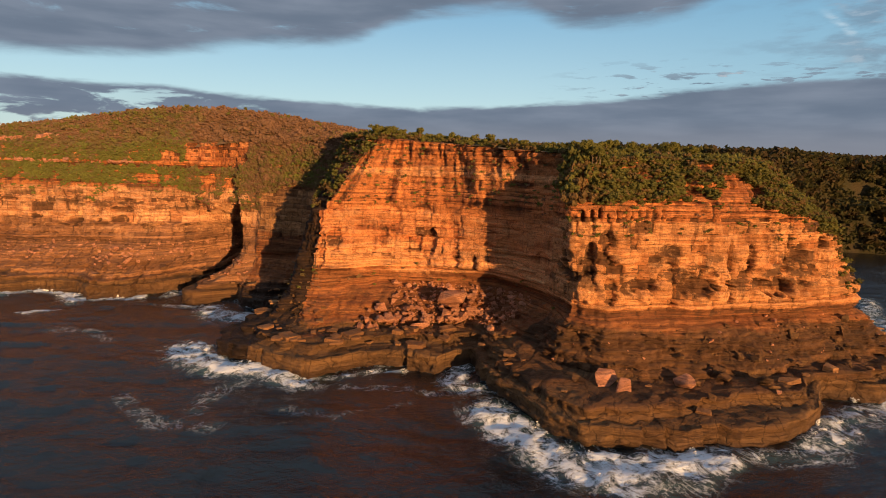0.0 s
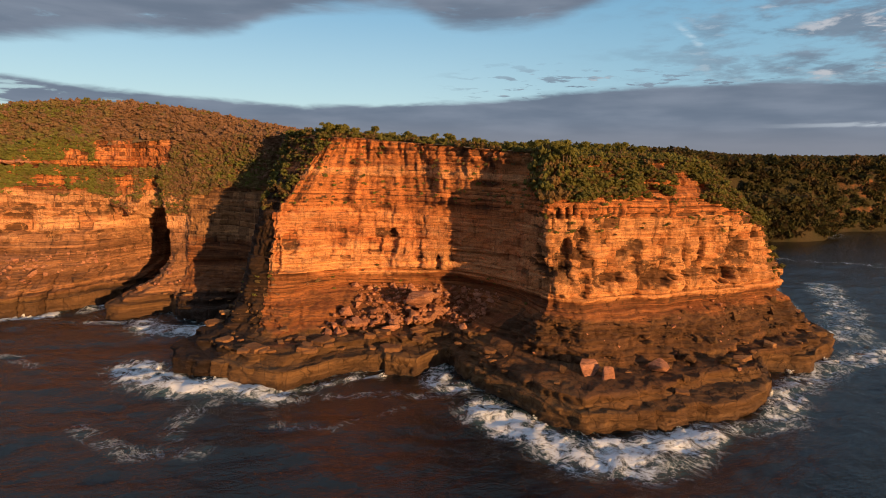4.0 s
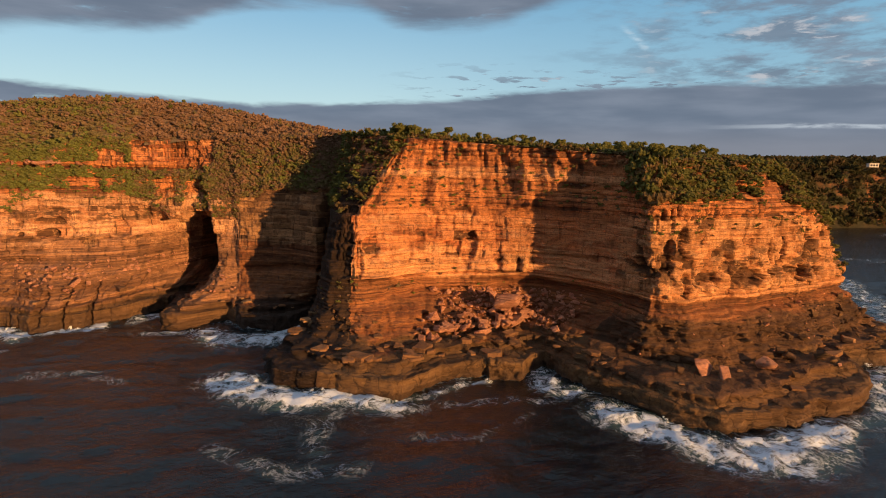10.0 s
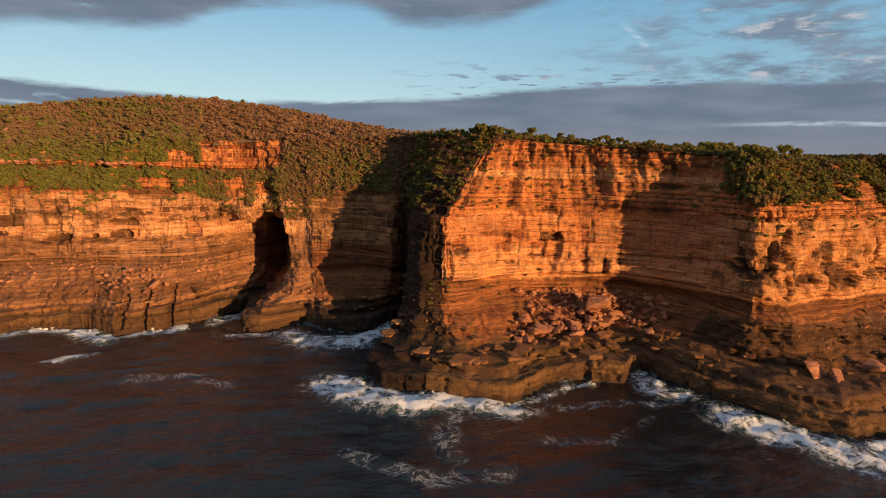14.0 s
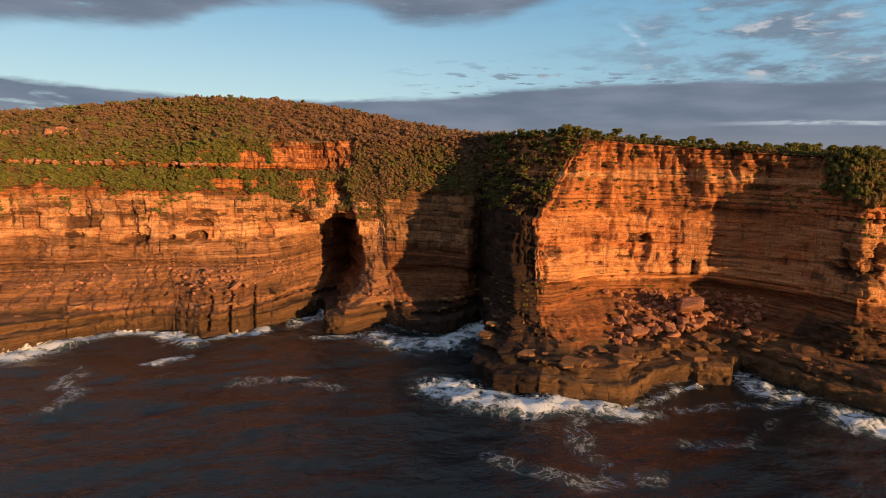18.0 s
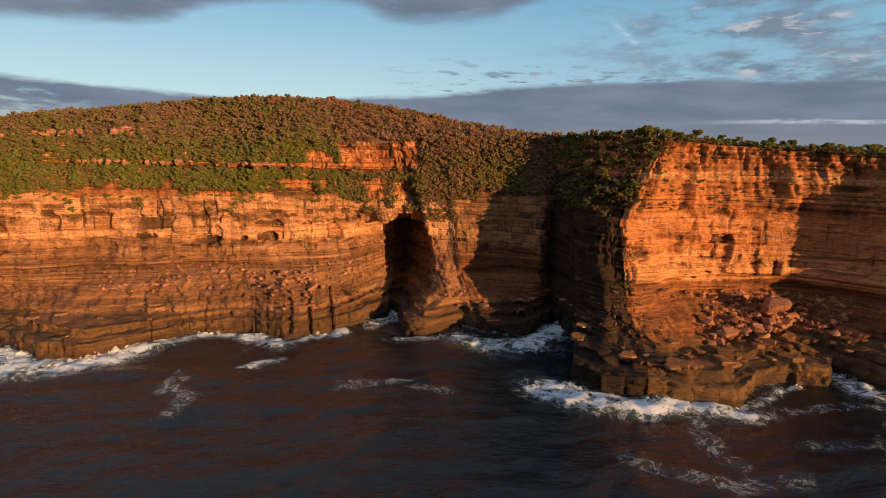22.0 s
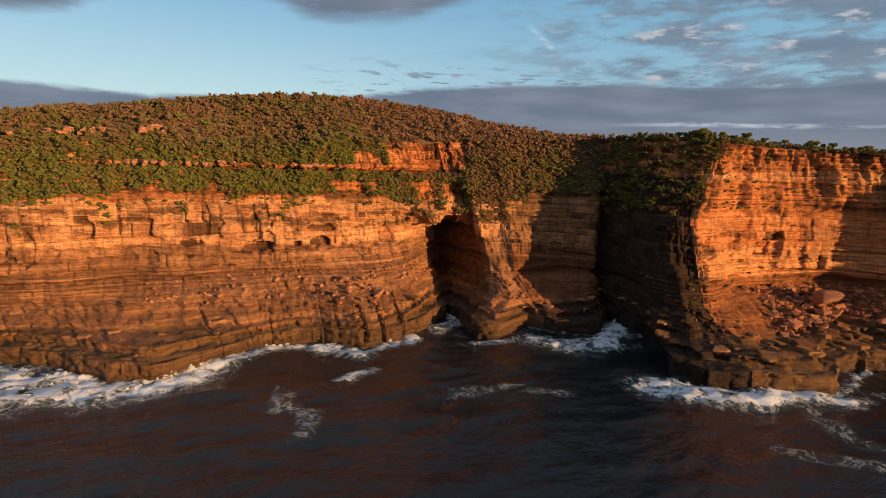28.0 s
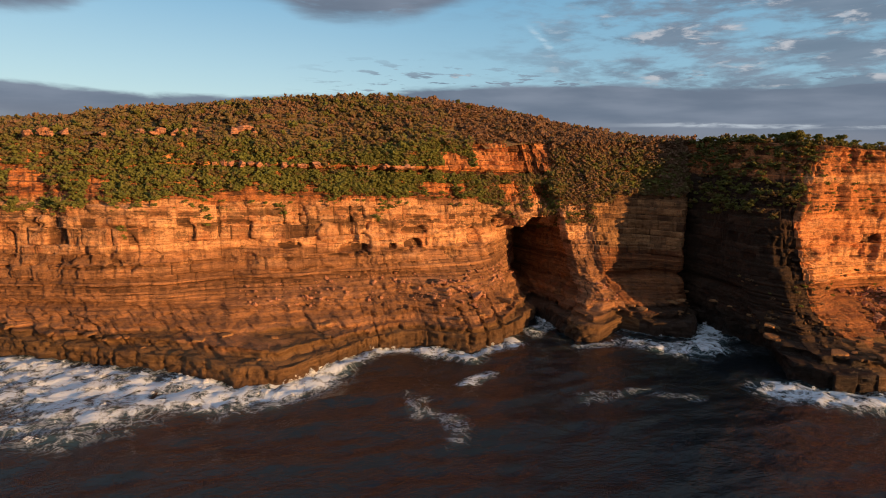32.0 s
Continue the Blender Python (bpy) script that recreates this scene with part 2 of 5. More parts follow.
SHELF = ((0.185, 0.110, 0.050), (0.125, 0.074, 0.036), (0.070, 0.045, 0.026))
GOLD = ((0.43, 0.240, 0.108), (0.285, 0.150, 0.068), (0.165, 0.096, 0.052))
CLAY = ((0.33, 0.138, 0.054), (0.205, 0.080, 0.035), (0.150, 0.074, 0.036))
SAND = ((0.64, 0.322, 0.140), (0.45, 0.197, 0.074), (0.42, 0.160, 0.058))
TAN = ((0.71, 0.365, 0.165), (0.52, 0.212, 0.086), (0.47, 0.160, 0.062))
ORANGE = ((0.67, 0.300, 0.124), (0.46, 0.158, 0.062), (0.44, 0.140, 0.054))
RED = ((0.58, 0.232, 0.084), (0.35, 0.118, 0.045), (0.30, 0.115, 0.050))
# wet rock, darkened further to hold the gully wall's shade
WET_SHADE = ((0.056, 0.034, 0.022), (0.034, 0.022, 0.015), (0.026, 0.019, 0.014))
PALE = ((0.70, 0.395, 0.205), (0.52, 0.250, 0.115), (0.48, 0.200, 0.090))
OCHRE = ((0.37, 0.192, 0.098), (0.235, 0.120, 0.062), (0.165, 0.092, 0.054))
BLOCK = ((0.56, 0.290, 0.185), (0.42, 0.200, 0.122), (0.46, 0.212, 0.130))
# upper gully wall: its shade put into a near-black colour
GULLY_SHADE = ((0.066, 0.037, 0.022), (0.040, 0.024, 0.016), (0.032, 0.022, 0.015))
RUBBLE = ((0.150, 0.080, 0.040), (0.080, 0.045, 0.025), (0.055, 0.036, 0.022))


def rock(name, sets, limits=(), wet=0.0, streak=0.5, varnish=(19.0, 29.0), scrub=32.0, lines=1.0, cracks=0.75, golden=0.5, stains=1.0):
    """Bedded sandstone. sets: light, dark and stain colours of the beds from the bottom up, changing at the heights in limits;
    wet: height up to which spray darkens it; varnish: heights between which dark weathered patches lie; scrub: lichen above this; stains: how light the stains are."""
    m, N = material(name)
    stain_of = lambda *c: tuple(stains * v for v in c)
    pos = N.add("ShaderNodeNewGeometry").outputs["Position"]
    z = N.add("ShaderNodeSeparateXYZ", (0, pos)).outputs[2]
    sway = N.noise(N.scaled(pos, 0.05, 0.05, 0.12), 1.0, 3.0, 0.6)
    zz = N.math("ADD", z, N.math("MULTIPLY", N.math("SUBTRACT", sway, 0.5), 7.0))
    beds = N.noise(N.scaled(pos, 0.02, 0.02, 0.75), 1.0, 4.0, 0.62, 0.15)
    mids = N.noise(N.scaled(pos, 0.09, 0.09, 2.1), 1.0, 5.0, 0.65, 0.4)
    thin = N.noise(N.scaled(pos, 0.20, 0.20, 5.5), 1.0, 5.0, 0.65, 0.5)
    blotch = N.noise(pos, 0.16, 9.0, 0.70)
    grain = N.noise(pos, 2.4, 6.0, 0.65)
    runs = N.noise(N.scaled(pos, 0.55, 0.55, 0.05), 1.0, 5.0, 0.6)
    tone = N.add("ShaderNodeAttribute", attribute_name="tone").outputs["Fac"]
    patch = N.noise(N.scaled(pos, 0.15, 0.15, 0.38), 1.0, 6.0, 0.68)
    broad = N.noise(N.scaled(pos, 0.035, 0.035, 0.08), 1.0, 4.0, 0.6)
    lamina = N.noise(N.scaled(pos, 0.05, 0.05, 3.4), 1.0, 6.0, 0.7, 0.2)
    color = None
    bedded = N.math("ADD", beds, N.math("MULTIPLY", tone, 0.05))
    for k, (light, dark, stain) in enumerate(sets):
        c = N.mix(N.step(bedded, *((0.36, 0.50) if light[0] > 0.5 else (0.43, 0.55))), dark, light)
        c = N.mix(N.math("MULTIPLY", N.step(mids, 0.53, 0.60), 0.40 * lines), c, dark)
        c = N.mix(N.math("MULTIPLY", N.step(blotch, 0.49, 0.57), 0.65), c, stain)
        c = N.mix(N.math("MULTIPLY", N.step(tone, 0.15, 0.75), 0.7), c, tuple(min(1, 1.2 * v) for v in light))
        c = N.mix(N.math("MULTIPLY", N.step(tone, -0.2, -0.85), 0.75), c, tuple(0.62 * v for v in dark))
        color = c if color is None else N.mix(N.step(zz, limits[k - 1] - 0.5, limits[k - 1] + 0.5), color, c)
    # near-black hollows: varnish and the hollow's own shade in one colour
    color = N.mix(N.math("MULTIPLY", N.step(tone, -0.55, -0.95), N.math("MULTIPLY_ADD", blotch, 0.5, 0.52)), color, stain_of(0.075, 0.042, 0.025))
    gold = N.noise(N.scaled(pos, 0.22, 0.22, 0.30), 1.0, 6.0, 0.7, 0.5)
    color = N.mix(N.math("MULTIPLY", N.math("MULTIPLY", N.step(gold, 0.54, 0.62), golden), N.math("MULTIPLY", N.step(zz, 16.0, 18.0), N.step(zz, 34.0, 31.0))), color, (0.68, 0.395, 0.200))
    color = N.mix(N.math("MULTIPLY", N.step(broad, 0.46, 0.62), 0.24), color, stain_of(0.135, 0.068, 0.034))
    color = N.mix(N.math("MULTIPLY", N.step(lamina, 0.54, 0.59), N.math("MULTIPLY_ADD", N.math("MULTIPLY", N.step(z, 5.0, 9.0), N.step(z, 19.0, 16.5)), 0.30 * lines, N.math("MULTIPLY", N.step(z, 4.0, 6.5), 0.12 * lines))), color, stain_of(0.115, 0.054, 0.028))
    color = N.mix(N.math("MULTIPLY", N.math("MULTIPLY", N.step(thin, 0.565, 0.605), 0.36), N.math("MULTIPLY_ADD", N.step(z, 4.0, 9.0), 0.85, 0.15)), color, stain_of(0.085, 0.042, 0.022))
    color = N.mix(N.math("MULTIPLY", N.step(runs, 0.58, 0.66), 0.7 * streak), color, stain_of(0.085, 0.050, 0.032))
    color = N.mix(N.math("MULTIPLY", N.step(grain, 0.50, 0.62), 0.38), color, stain_of(0.10, 0.05, 0.026))
    dark_v = N.math("MULTIPLY", N.step(patch, 0.515, 0.565), N.math("MULTIPLY", N.step(zz, varnish[0], varnish[0] + 2), N.step(zz, varnish[1] + 2, varnish[1])))
    color = N.mix(N.math("MULTIPLY", dark_v, 0.75), color, stain_of(0.075, 0.045, 0.026))
    lichen = N.math("MULTIPLY", N.step(N.noise(pos, 0.33, 6.0, 0.7), 0.54, 0.66), N.step(zz, scrub, scrub + 3.0))
    color = N.mix(N.math("MULTIPLY", lichen, 0.6), color, stain_of(0.10, 0.075, 0.030))
    crack = N.step(N.math("ABSOLUTE", N.math("SUBTRACT", N.noise(N.scaled(pos, 0.30, 0.30, 0.035), 1.0, 3.0, 0.5), 0.5)), 0.016, 0.003)
    crack = N.math("MULTIPLY", crack, N.math("MULTIPLY", N.step(gold, 0.44, 0.52), N.step(zz, 16.5, 18.5)))
    color = N.mix(N.math("MULTIPLY", crack, 0.45), color, stain_of(0.060, 0.034, 0.020))
    blocky = N.add("ShaderNodeTexVoronoi", ("Vector", N.add("ShaderNodeVectorMath", (0, N.scaled(pos, 0.26, 0.26, 0.20)), (1, N.scaled(N.add("ShaderNodeTexNoise", ("Vector", pos), sets={"Scale": 0.5, "Detail": 4.0}).outputs[1], 0.35, 0.35, 0.35)), operation="ADD").outputs[0]),
                   feature="DISTANCE_TO_EDGE", sets={"Scale": 1.0}).outputs["Distance"]
    split = N.math("MULTIPLY", N.step(blocky, 0.030, 0.0), N.math("MULTIPLY", N.step(z, 7.0, 5.0), cracks))
    color = N.mix(N.math("MULTIPLY", split, 0.75), color, (0.030, 0.020, 0.013))
    rough = 0.88
    if wet:
        damp = N.step(N.math("ADD", z, N.math("MULTIPLY", blotch, 3.0)), wet + 3.0, wet)
        color = N.mix(N.math("MULTIPLY", damp, 0.6), color, stain_of(0.045, 0.032, 0.024))
        rough = N.math("MULTIPLY_ADD", damp, -0.42, 0.88)
    h = N.math("ADD", N.math("ADD", N.math("MULTIPLY", grain, 0.8), N.math("MULTIPLY", N.noise(N.scaled(pos, 1.0, 1.0, 2.2), 5.0, 4.0, 0.6), 0.25)), N.math("ADD", N.math("MULTIPLY", N.step(lamina, 0.62, 0.48), 0.45), N.math("MULTIPLY", N.noise(pos, 0.8, 6.0, 0.66), 1.0)))
    h = N.math("SUBTRACT", h, N.math("MULTIPLY", split, 0.6))
    finish(N, color, rough, h, 0.88, 0.50, spec=0.25)
    return m


ROCK_1 = rock("eastern_rock", (SHELF, RUBBLE, CLAY, SAND, RED), (5.0, 12.5, 16.0, 34.0), wet=1.2, varnish=(19, 26), scrub=35)
ROCK_2 = rock("central_rock", (SHELF, CLAY, TAN, ORANGE, RED, TAN, RED), (6.5, 16.5, 23.5, 31.5, 40.8, 43.2), wet=1.2, streak=0.25, varnish=(90, 91), scrub=44, lines=0.9)
# the gully's shade is in the colour: near-black sets, dim stains, heavy varnish
ROCK_3 = rock("gully_rock", (WET_SHADE, WET_SHADE, GULLY_SHADE, RED), (8.0, 24.0, 42.0), wet=5.0, varnish=(12, 44), scrub=26, golden=0.0, stains=0.4)
ROCK_4 = rock("western_rock", (SHELF, OCHRE, PALE, RED, ORANGE), (5.0, 21.0, 33.0, 42.5), wet=1.2, varnish=(24, 30), scrub=31, lines=0.38, cracks=0.15)
ROCK_7 = rock("shaded_rock", (WET_SHADE, CLAY, GOLD, RED), (6.0, 20.0, 40.0), wet=4.0, varnish=(90, 91), scrub=40, golden=0.2)
ROCK_CAVE = rock("cave_rock", (WET_SHADE, CLAY, PALE, RED), (5.0, 24.0, 33.0), wet=3.0, varnish=(90, 91), scrub=31, golden=0.2)
ROCK_SHELF = rock("shelf_rock", (SHELF,), wet=2.5, streak=0.2, varnish=(90, 91), scrub=95)
ROCK_SLAB = rock("slab_rock", (GOLD,), streak=0.2, varnish=(90, 91), scrub=95, lines=0.4, cracks=0.0)
ROCK_BLOCK = rock("fresh_block", (BLOCK,), streak=0.12, varnish=(90, 91), scrub=95, lines=0.15, cracks=0.0)


def leaf(name, a, b, c):
    """Foliage: a, b and c are the colours of three kinds of plant, told apart by each plant's tone."""
    m, N = material(name)
    geo = N.add("ShaderNodeNewGeometry").outputs
    pos = geo["Position"]
    tone = N.add("ShaderNodeAttribute", attribute_name="tone").outputs["Fac"]
    patch = N.noise(pos, 0.06, 4.0, 0.6)
    t = N.math("ADD", tone, N.math("MULTIPLY", N.math("SUBTRACT", patch, 0.5), 1.2))
    col = N.mix(N.step(t, 0.35, 0.50), b, a)
    col = N.mix(N.step(t, 0.66, 0.80), col, c)
    dim = N.math("MULTIPLY", N.math("FRACT", N.math("MULTIPLY", tone, 41.3)), 0.36)
    col = N.mix(dim, col, tuple(0.36 * v for v in a))
    col = N.mix(N.math("MULTIPLY", geo["Random Per Island"], 0.3), col, tuple(0.40 * v for v in a))
    b = finish(N, col, 0.75, spec=0.12)
    thin = N.add("ShaderNodeBsdfTranslucent", ("Color", col))
    both = N.add("ShaderNodeMixShader", (1, b.outputs[0]), (2, thin.outputs[0]), sets={0: 0.35})
    N.tree.links.new(both.outputs[0], next(n for n in N.tree.nodes if n.bl_idname == "ShaderNodeOutputMaterial").inputs[0])
    return m


LEAF_HILL = leaf("scrub_leaf", (0.250, 0.205, 0.092), (0.215, 0.255, 0.066), (0.315, 0.192, 0.125))
LEAF_GREEN = leaf("coastal_leaf", (0.155, 0.160, 0.048), (0.185, 0.195, 0.054), (0.22, 0.145, 0.066))
# the far slope's shade is put into this darker foliage colour
LEAF_FAR = leaf("far_leaf", (0.085, 0.078, 0.034), (0.070, 0.076, 0.030), (0.095, 0.070, 0.036))
BARK, N = material("bark")
finish(N, N.mix(N.noise(N.add("ShaderNodeTexCoord").outputs["Object"], 6.0), (0.09, 0.065, 0.045), (0.19, 0.15, 0.11)), 0.9)
SOIL, N = material("soil")
p_ = N.add("ShaderNodeNewGeometry").outputs["Position"]
finish(N, N.mix(N.step(N.noise(p_, 0.3, 5.0), 0.4, 0.65), (0.16, 0.122, 0.055), (0.21, 0.132, 0.075)), 0.95, N.noise(p_, 1.5), 0.8, 0.4)

# forest floor, darkened to carry the same far-slope shade
SOIL_FAR, N = material("forest_floor")
p_ = N.add("ShaderNodeNewGeometry").outputs["Position"]
bluff = N.step(N.add("ShaderNodeSeparateXYZ", (0, N.add("ShaderNodeNewGeometry").outputs["Normal"])).outputs[2], 0.80, 0.62)
c_ = N.mix(N.step(N.noise(p_, 0.1, 5.0), 0.4, 0.65), (0.030, 0.030, 0.013), (0.046, 0.038, 0.019))
east_ = N.step(N.add("ShaderNodeSeparateXYZ", (0, p_)).outputs[0], 300.0, 380.0)
finish(N, N.mix(N.math("MULTIPLY", N.math("MULTIPLY", bluff, east_), N.step(N.noise(p_, 0.06, 5.0), 0.45, 0.6)), c_, (0.20, 0.088, 0.040)), 0.95, N.noise(p_, 0.8), 0.8, 0.6)

# ================= plan of the coast =================
# Each station: water's edge (x, y), lip of the rock shelf, back of the shelf, foot of the cliff, top of the sheer face, rim (x, y, z each).
COAST = []


def station(wx, wy, lip, shelf, foot, sheer, rim, brow=None):
    brow = brow or tuple(a + (b - a) * 0.7 for a, b in zip(foot, sheer))
    COAST.append([(wx + (wx - lip[0]) * 1.2, wy + (wy - lip[1]) * 1.2, -3.5), (wx, wy, 0.0), lip, shelf, foot, brow, sheer, rim])


# eastern headland
station(128, 200, (127, 200, 2), (124, 200, 5), (118, 200, 12), (110, 200, 32), (90, 200, 46))
station(122, 165, (121, 165, 2.5), (117, 164, 6), (110, 162, 12), (104, 160, 28), (84, 160, 46.5))
station(113, 138, (111, 137, 3), (107, 136, 8), (102, 135, 12), (96, 135, 28), (78, 145, 46))
station(106, 117, (103.5, 117, 4), (100, 119.5, 6), (96, 123, 13), (89.5, 126, 30), (76, 138, 45.5))
station(88, 106, (86, 107, 4), (84, 112.5, 5), (84, 119, 13), (82.5, 122.8, 33), (74, 131, 45.5))
station(77, 106.5, (76, 107.5, 4), (75, 110, 5), (76, 116.8, 13), (75.5, 119.2, 36), (69.5, 127, 45.8))
station(68, 95, (66.5, 96.5, 3.8), (66, 104, 5), (70, 114.8, 13), (68.6, 118, 38), (65.5, 124, 46))
station(62, 90.2, (61.5, 92, 3.2), (60, 103.5, 5), (64, 113.5, 13), (62, 117, 39.5), (60, 123.3, 46))
station(50, 87, (49.5, 90, 3), (54, 103.5, 5), (57, 112.3, 13), (56, 115.3, 37.5), (54, 123, 46))
station(36, 85, (36, 87.5, 3.5), (42, 101.5, 5), (44, 110.3, 13.5), (44, 113, 36.5), (46, 121.5, 46))
station(24, 86, (24.5, 88.5, 4), (32, 102.5, 5), (34, 109, 14), (34, 111.2, 36.5), (37, 119.5, 45.8))
station(19, 92, (20, 94, 4), (27, 106.5, 5), (29.2, 109.8, 14.5), (29, 111.4, 36.5), (33.5, 119.5, 46))
station(16, 99, (17, 101, 4), (23.5, 109.5, 5.5), (25.8, 111.3, 13.5), (25.2, 112.6, 36.8), (30.5, 120, 46.2))
# recess between the headlands
station(11.5, 106, (12.5, 107, 4.5), (19, 116, 6.5), (24.6, 118.5, 12), (25.6, 119.3, 38), (27.8, 121.8, 46.8))
station(9.5, 112, (10.5, 113, 3), (13, 123, 6), (22.8, 125.5, 11.5), (23.3, 125.8, 37), (24.6, 127.6, 47.4))
station(8, 122, (8.2, 123, 2.2), (9, 130, 5.5), (17.8, 135, 11), (16.8, 132, 36.5), (17.5, 133.8, 48))
# central headland
station(4, 120.5, (3.5, 121.5, 2.5), (5, 132, 5.5), (12.5, 140, 11), (12, 136, 36.5), (12, 137.8, 48.5))
station(0, 116.5, (0, 118, 2.8), (0, 132, 5.5), (4, 143.5, 11.5), (3.5, 143.2, 36), (3, 144.8, 49.2))
station(-8, 120, (-8, 121.3, 2.8), (-8, 131, 5.5), (-6, 145.5, 12), (-5.5, 146.6, 36), (-5.5, 147.8, 49.7))
station(-18, 118.5, (-18, 120, 3.3), (-16, 131, 5.5), (-16, 145, 12.5), (-15, 148.5, 33), (-12, 151, 50.3))
station(-28, 113.5, (-28, 115, 3.8), (-25, 130, 6), (-24, 141.5, 12), (-24, 147.5, 33), (-17, 152, 50.3))
station(-38, 118.5, (-37.5, 120, 3.8), (-31, 131.5, 6.5), (-32, 138.7, 11.5), (-31.6, 147, 31), (-17.8, 153.5, 50))
station(-51, 124, (-49.5, 125.5, 3), (-42, 136, 6), (-39, 142.5, 12), (-34.6, 151.5, 31), (-21, 160, 50.5))
station(-54, 131, (-52, 132.5, 3), (-44.5, 143, 5.5), (-41.3, 150.0, 11), (-36.3, 158, 31), (-25, 166, 51))
station(-43, 143, (-42.5, 144, 2.5), (-40, 150, 6), (-38, 157.5, 12), (-35.2, 165, 33), (-27.5, 171.5, 51))
# the narrow gully
station(-37.5, 160, (-37.3, 161, 2.5), (-36.5, 164, 6), (-35.5, 166, 12), (-34, 170, 35), (-29, 176, 51))
station(-37, 172, (-36.8, 173, 2.5), (-36, 176, 6), (-35, 178, 12), (-33.5, 182, 35), (-30, 188, 51))
station(-41, 168, (-41.2, 169, 2.5), (-41, 171, 6), (-39.5, 174, 12), (-38.5, 176.5, 32), (-36, 190, 50.5))
station(-45, 163, (-45.5, 164.3, 2.5), (-46, 170, 6), (-46.5, 179, 12), (-46, 184, 32), (-42, 193, 50))
station(-51.5, 160, (-52, 161.5, 3), (-53, 170, 6), (-54, 181, 11), (-54.5, 187, 32), (-50, 196, 49.5))
station(-59.5, 164, (-59.8, 165.3, 3), (-59.8, 173, 6), (-60, 182, 11), (-60.5, 189.5, 31.5), (-58, 199, 49.3))
station(-64, 171, (-64.3, 171.8, 2.5), (-63, 175, 7), (-61.5, 183, 10), (-63, 191, 31), (-63, 202, 49.3), (-62.5, 190.3, 22))
# buttress and sea cave
station(-74.5, 166, (-74.3, 167.5, 3), (-67, 174.5, 8), (-64.5, 184.5, 12), (-66, 192.5, 31), (-67, 203, 49.2), (-65.5, 191.5, 22))
station(-80, 169, (-79, 170.5, 3), (-70.5, 177.5, 8), (-67, 187.5, 13), (-69, 194, 31), (-72, 205, 49.2))
station(-79, 182, (-78.0, 183, 2), (-71, 189, 5), (-65.5, 197.5, 10), (-69.5, 195, 27.3), (-71.5, 205, 49.1), (-64.5, 205, 23.5))
station(-79, 189, (-78.5, 190, 2), (-74, 199, 4), (-68.5, 220, 8), (-75, 195.8, 27.6), (-77, 206, 49), (-68, 222, 24.6))
station(-82, 186, (-82, 187, 2), (-81, 196, 5), (-77.5, 207, 10), (-81.5, 197, 26.2), (-84, 207.5, 48.8), (-77, 211, 23.0))
station(-92, 178, (-92.2, 179.3, 3), (-91.5, 187, 7), (-88.5, 195, 13), (-91, 199, 31), (-94, 208, 48.5), (-88, 200.5, 24))
# western cliffs
station(-100.5, 173.5, (-100.5, 175, 4), (-100.5, 182, 9.5), (-101, 190, 14), (-101, 199.5, 32.5), (-101, 208, 48.8), (-101.5, 197, 19.5))
station(-109.5, 170.5, (-109.5, 172, 4), (-109, 180, 9.8), (-109, 190.5, 14), (-110, 200, 32.5), (-108, 207.5, 48), (-110, 197.5, 19.5))
station(-119, 179, (-119, 180.5, 3.5), (-119, 186, 9), (-119, 193, 14), (-121, 200, 33), (-118, 208, 44.5))
station(-131, 179, (-131, 180.5, 3.5), (-131, 186, 8.5), (-131, 194, 14), (-133, 201.5, 33.5), (-134, 211, 44.5))
station(-140, 174, (-140, 175.5, 3.5), (-143, 184, 6), (-146, 195, 13), (-146, 202.5, 34), (-148, 214, 45.5))
station(-153, 166, (-153, 168, 3.5), (-156, 184, 5.5), (-158, 197, 12), (-159, 204, 34), (-159, 217, 46.5), (-158.5, 204.6, 21))
station(-162, 168.5, (-162.5, 170.5, 3), (-166, 186, 5), (-170, 199, 11), (-171, 205.5, 32.5), (-171, 222, 46.5), (-170, 205.6, 21))
station(-171, 180, (-171.5, 182, 2.5), (-175, 190, 4.5), (-180, 201, 11), (-182, 207, 31), (-182, 227, 46.5))
station(-184, 189, (-185, 191, 2.5), (-187, 196, 4.5), (-191, 204, 11), (-193, 209.5, 29.5), (-194, 232, 47))
station(-200, 200, (-201, 202, 2.5), (-203, 206, 5), (-206, 212, 11), (-208, 217, 29), (-210, 241, 47.5))
station(-225, 214, (-226, 216, 2.5), (-228, 220, 5), (-231, 226, 11), (-233, 231, 29), (-237, 255, 48))
station(-262, 236, (-263, 238, 2.5), (-265, 242, 5), (-268, 248, 11), (-270, 253, 29), (-275, 278, 49))

CP = np.array(COAST, dtype=float)                       # station, level, xyz
seg = np.linalg.norm(np.diff(CP[:, 3:, :2], axis=0), axis=2).max(1)
arc = np.concatenate([[0], np.cumsum(seg)])
STEP = 0.36
st_u = lambda s: np.interp(s, np.arange(len(arc)), arc)
cols = int(arc[-1] / STEP)
u = np.linspace(0, arc[-1], cols)
LV = np.stack([np.stack([np.interp(u, arc, CP[:, k, c]) for c in range(3)], -1) for k in range(CP.shape[1])], 1)   # col, level, xyz


def blur(a, n):
    k = np.hanning(n + 2)[1:-1]
    k /= k.sum()
    pad = np.concatenate([np.repeat(a[:1], n, 0), a, np.repeat(a[-1:], n, 0)])
    return np.apply_along_axis(lambda v: np.convolve(v, k, "same"), 0, pad)[n:-n]


LV = blur(LV.reshape(cols, -1), 9).reshape(LV.shape)
mid = blur(LV[:, 6, :2] * 0.75 + LV[:, 4, :2] * 0.25, 27)
tang = np.gradient(mid, axis=0)
tang /= np.linalg.norm(tang, axis=1)[:, None] + 1e-9
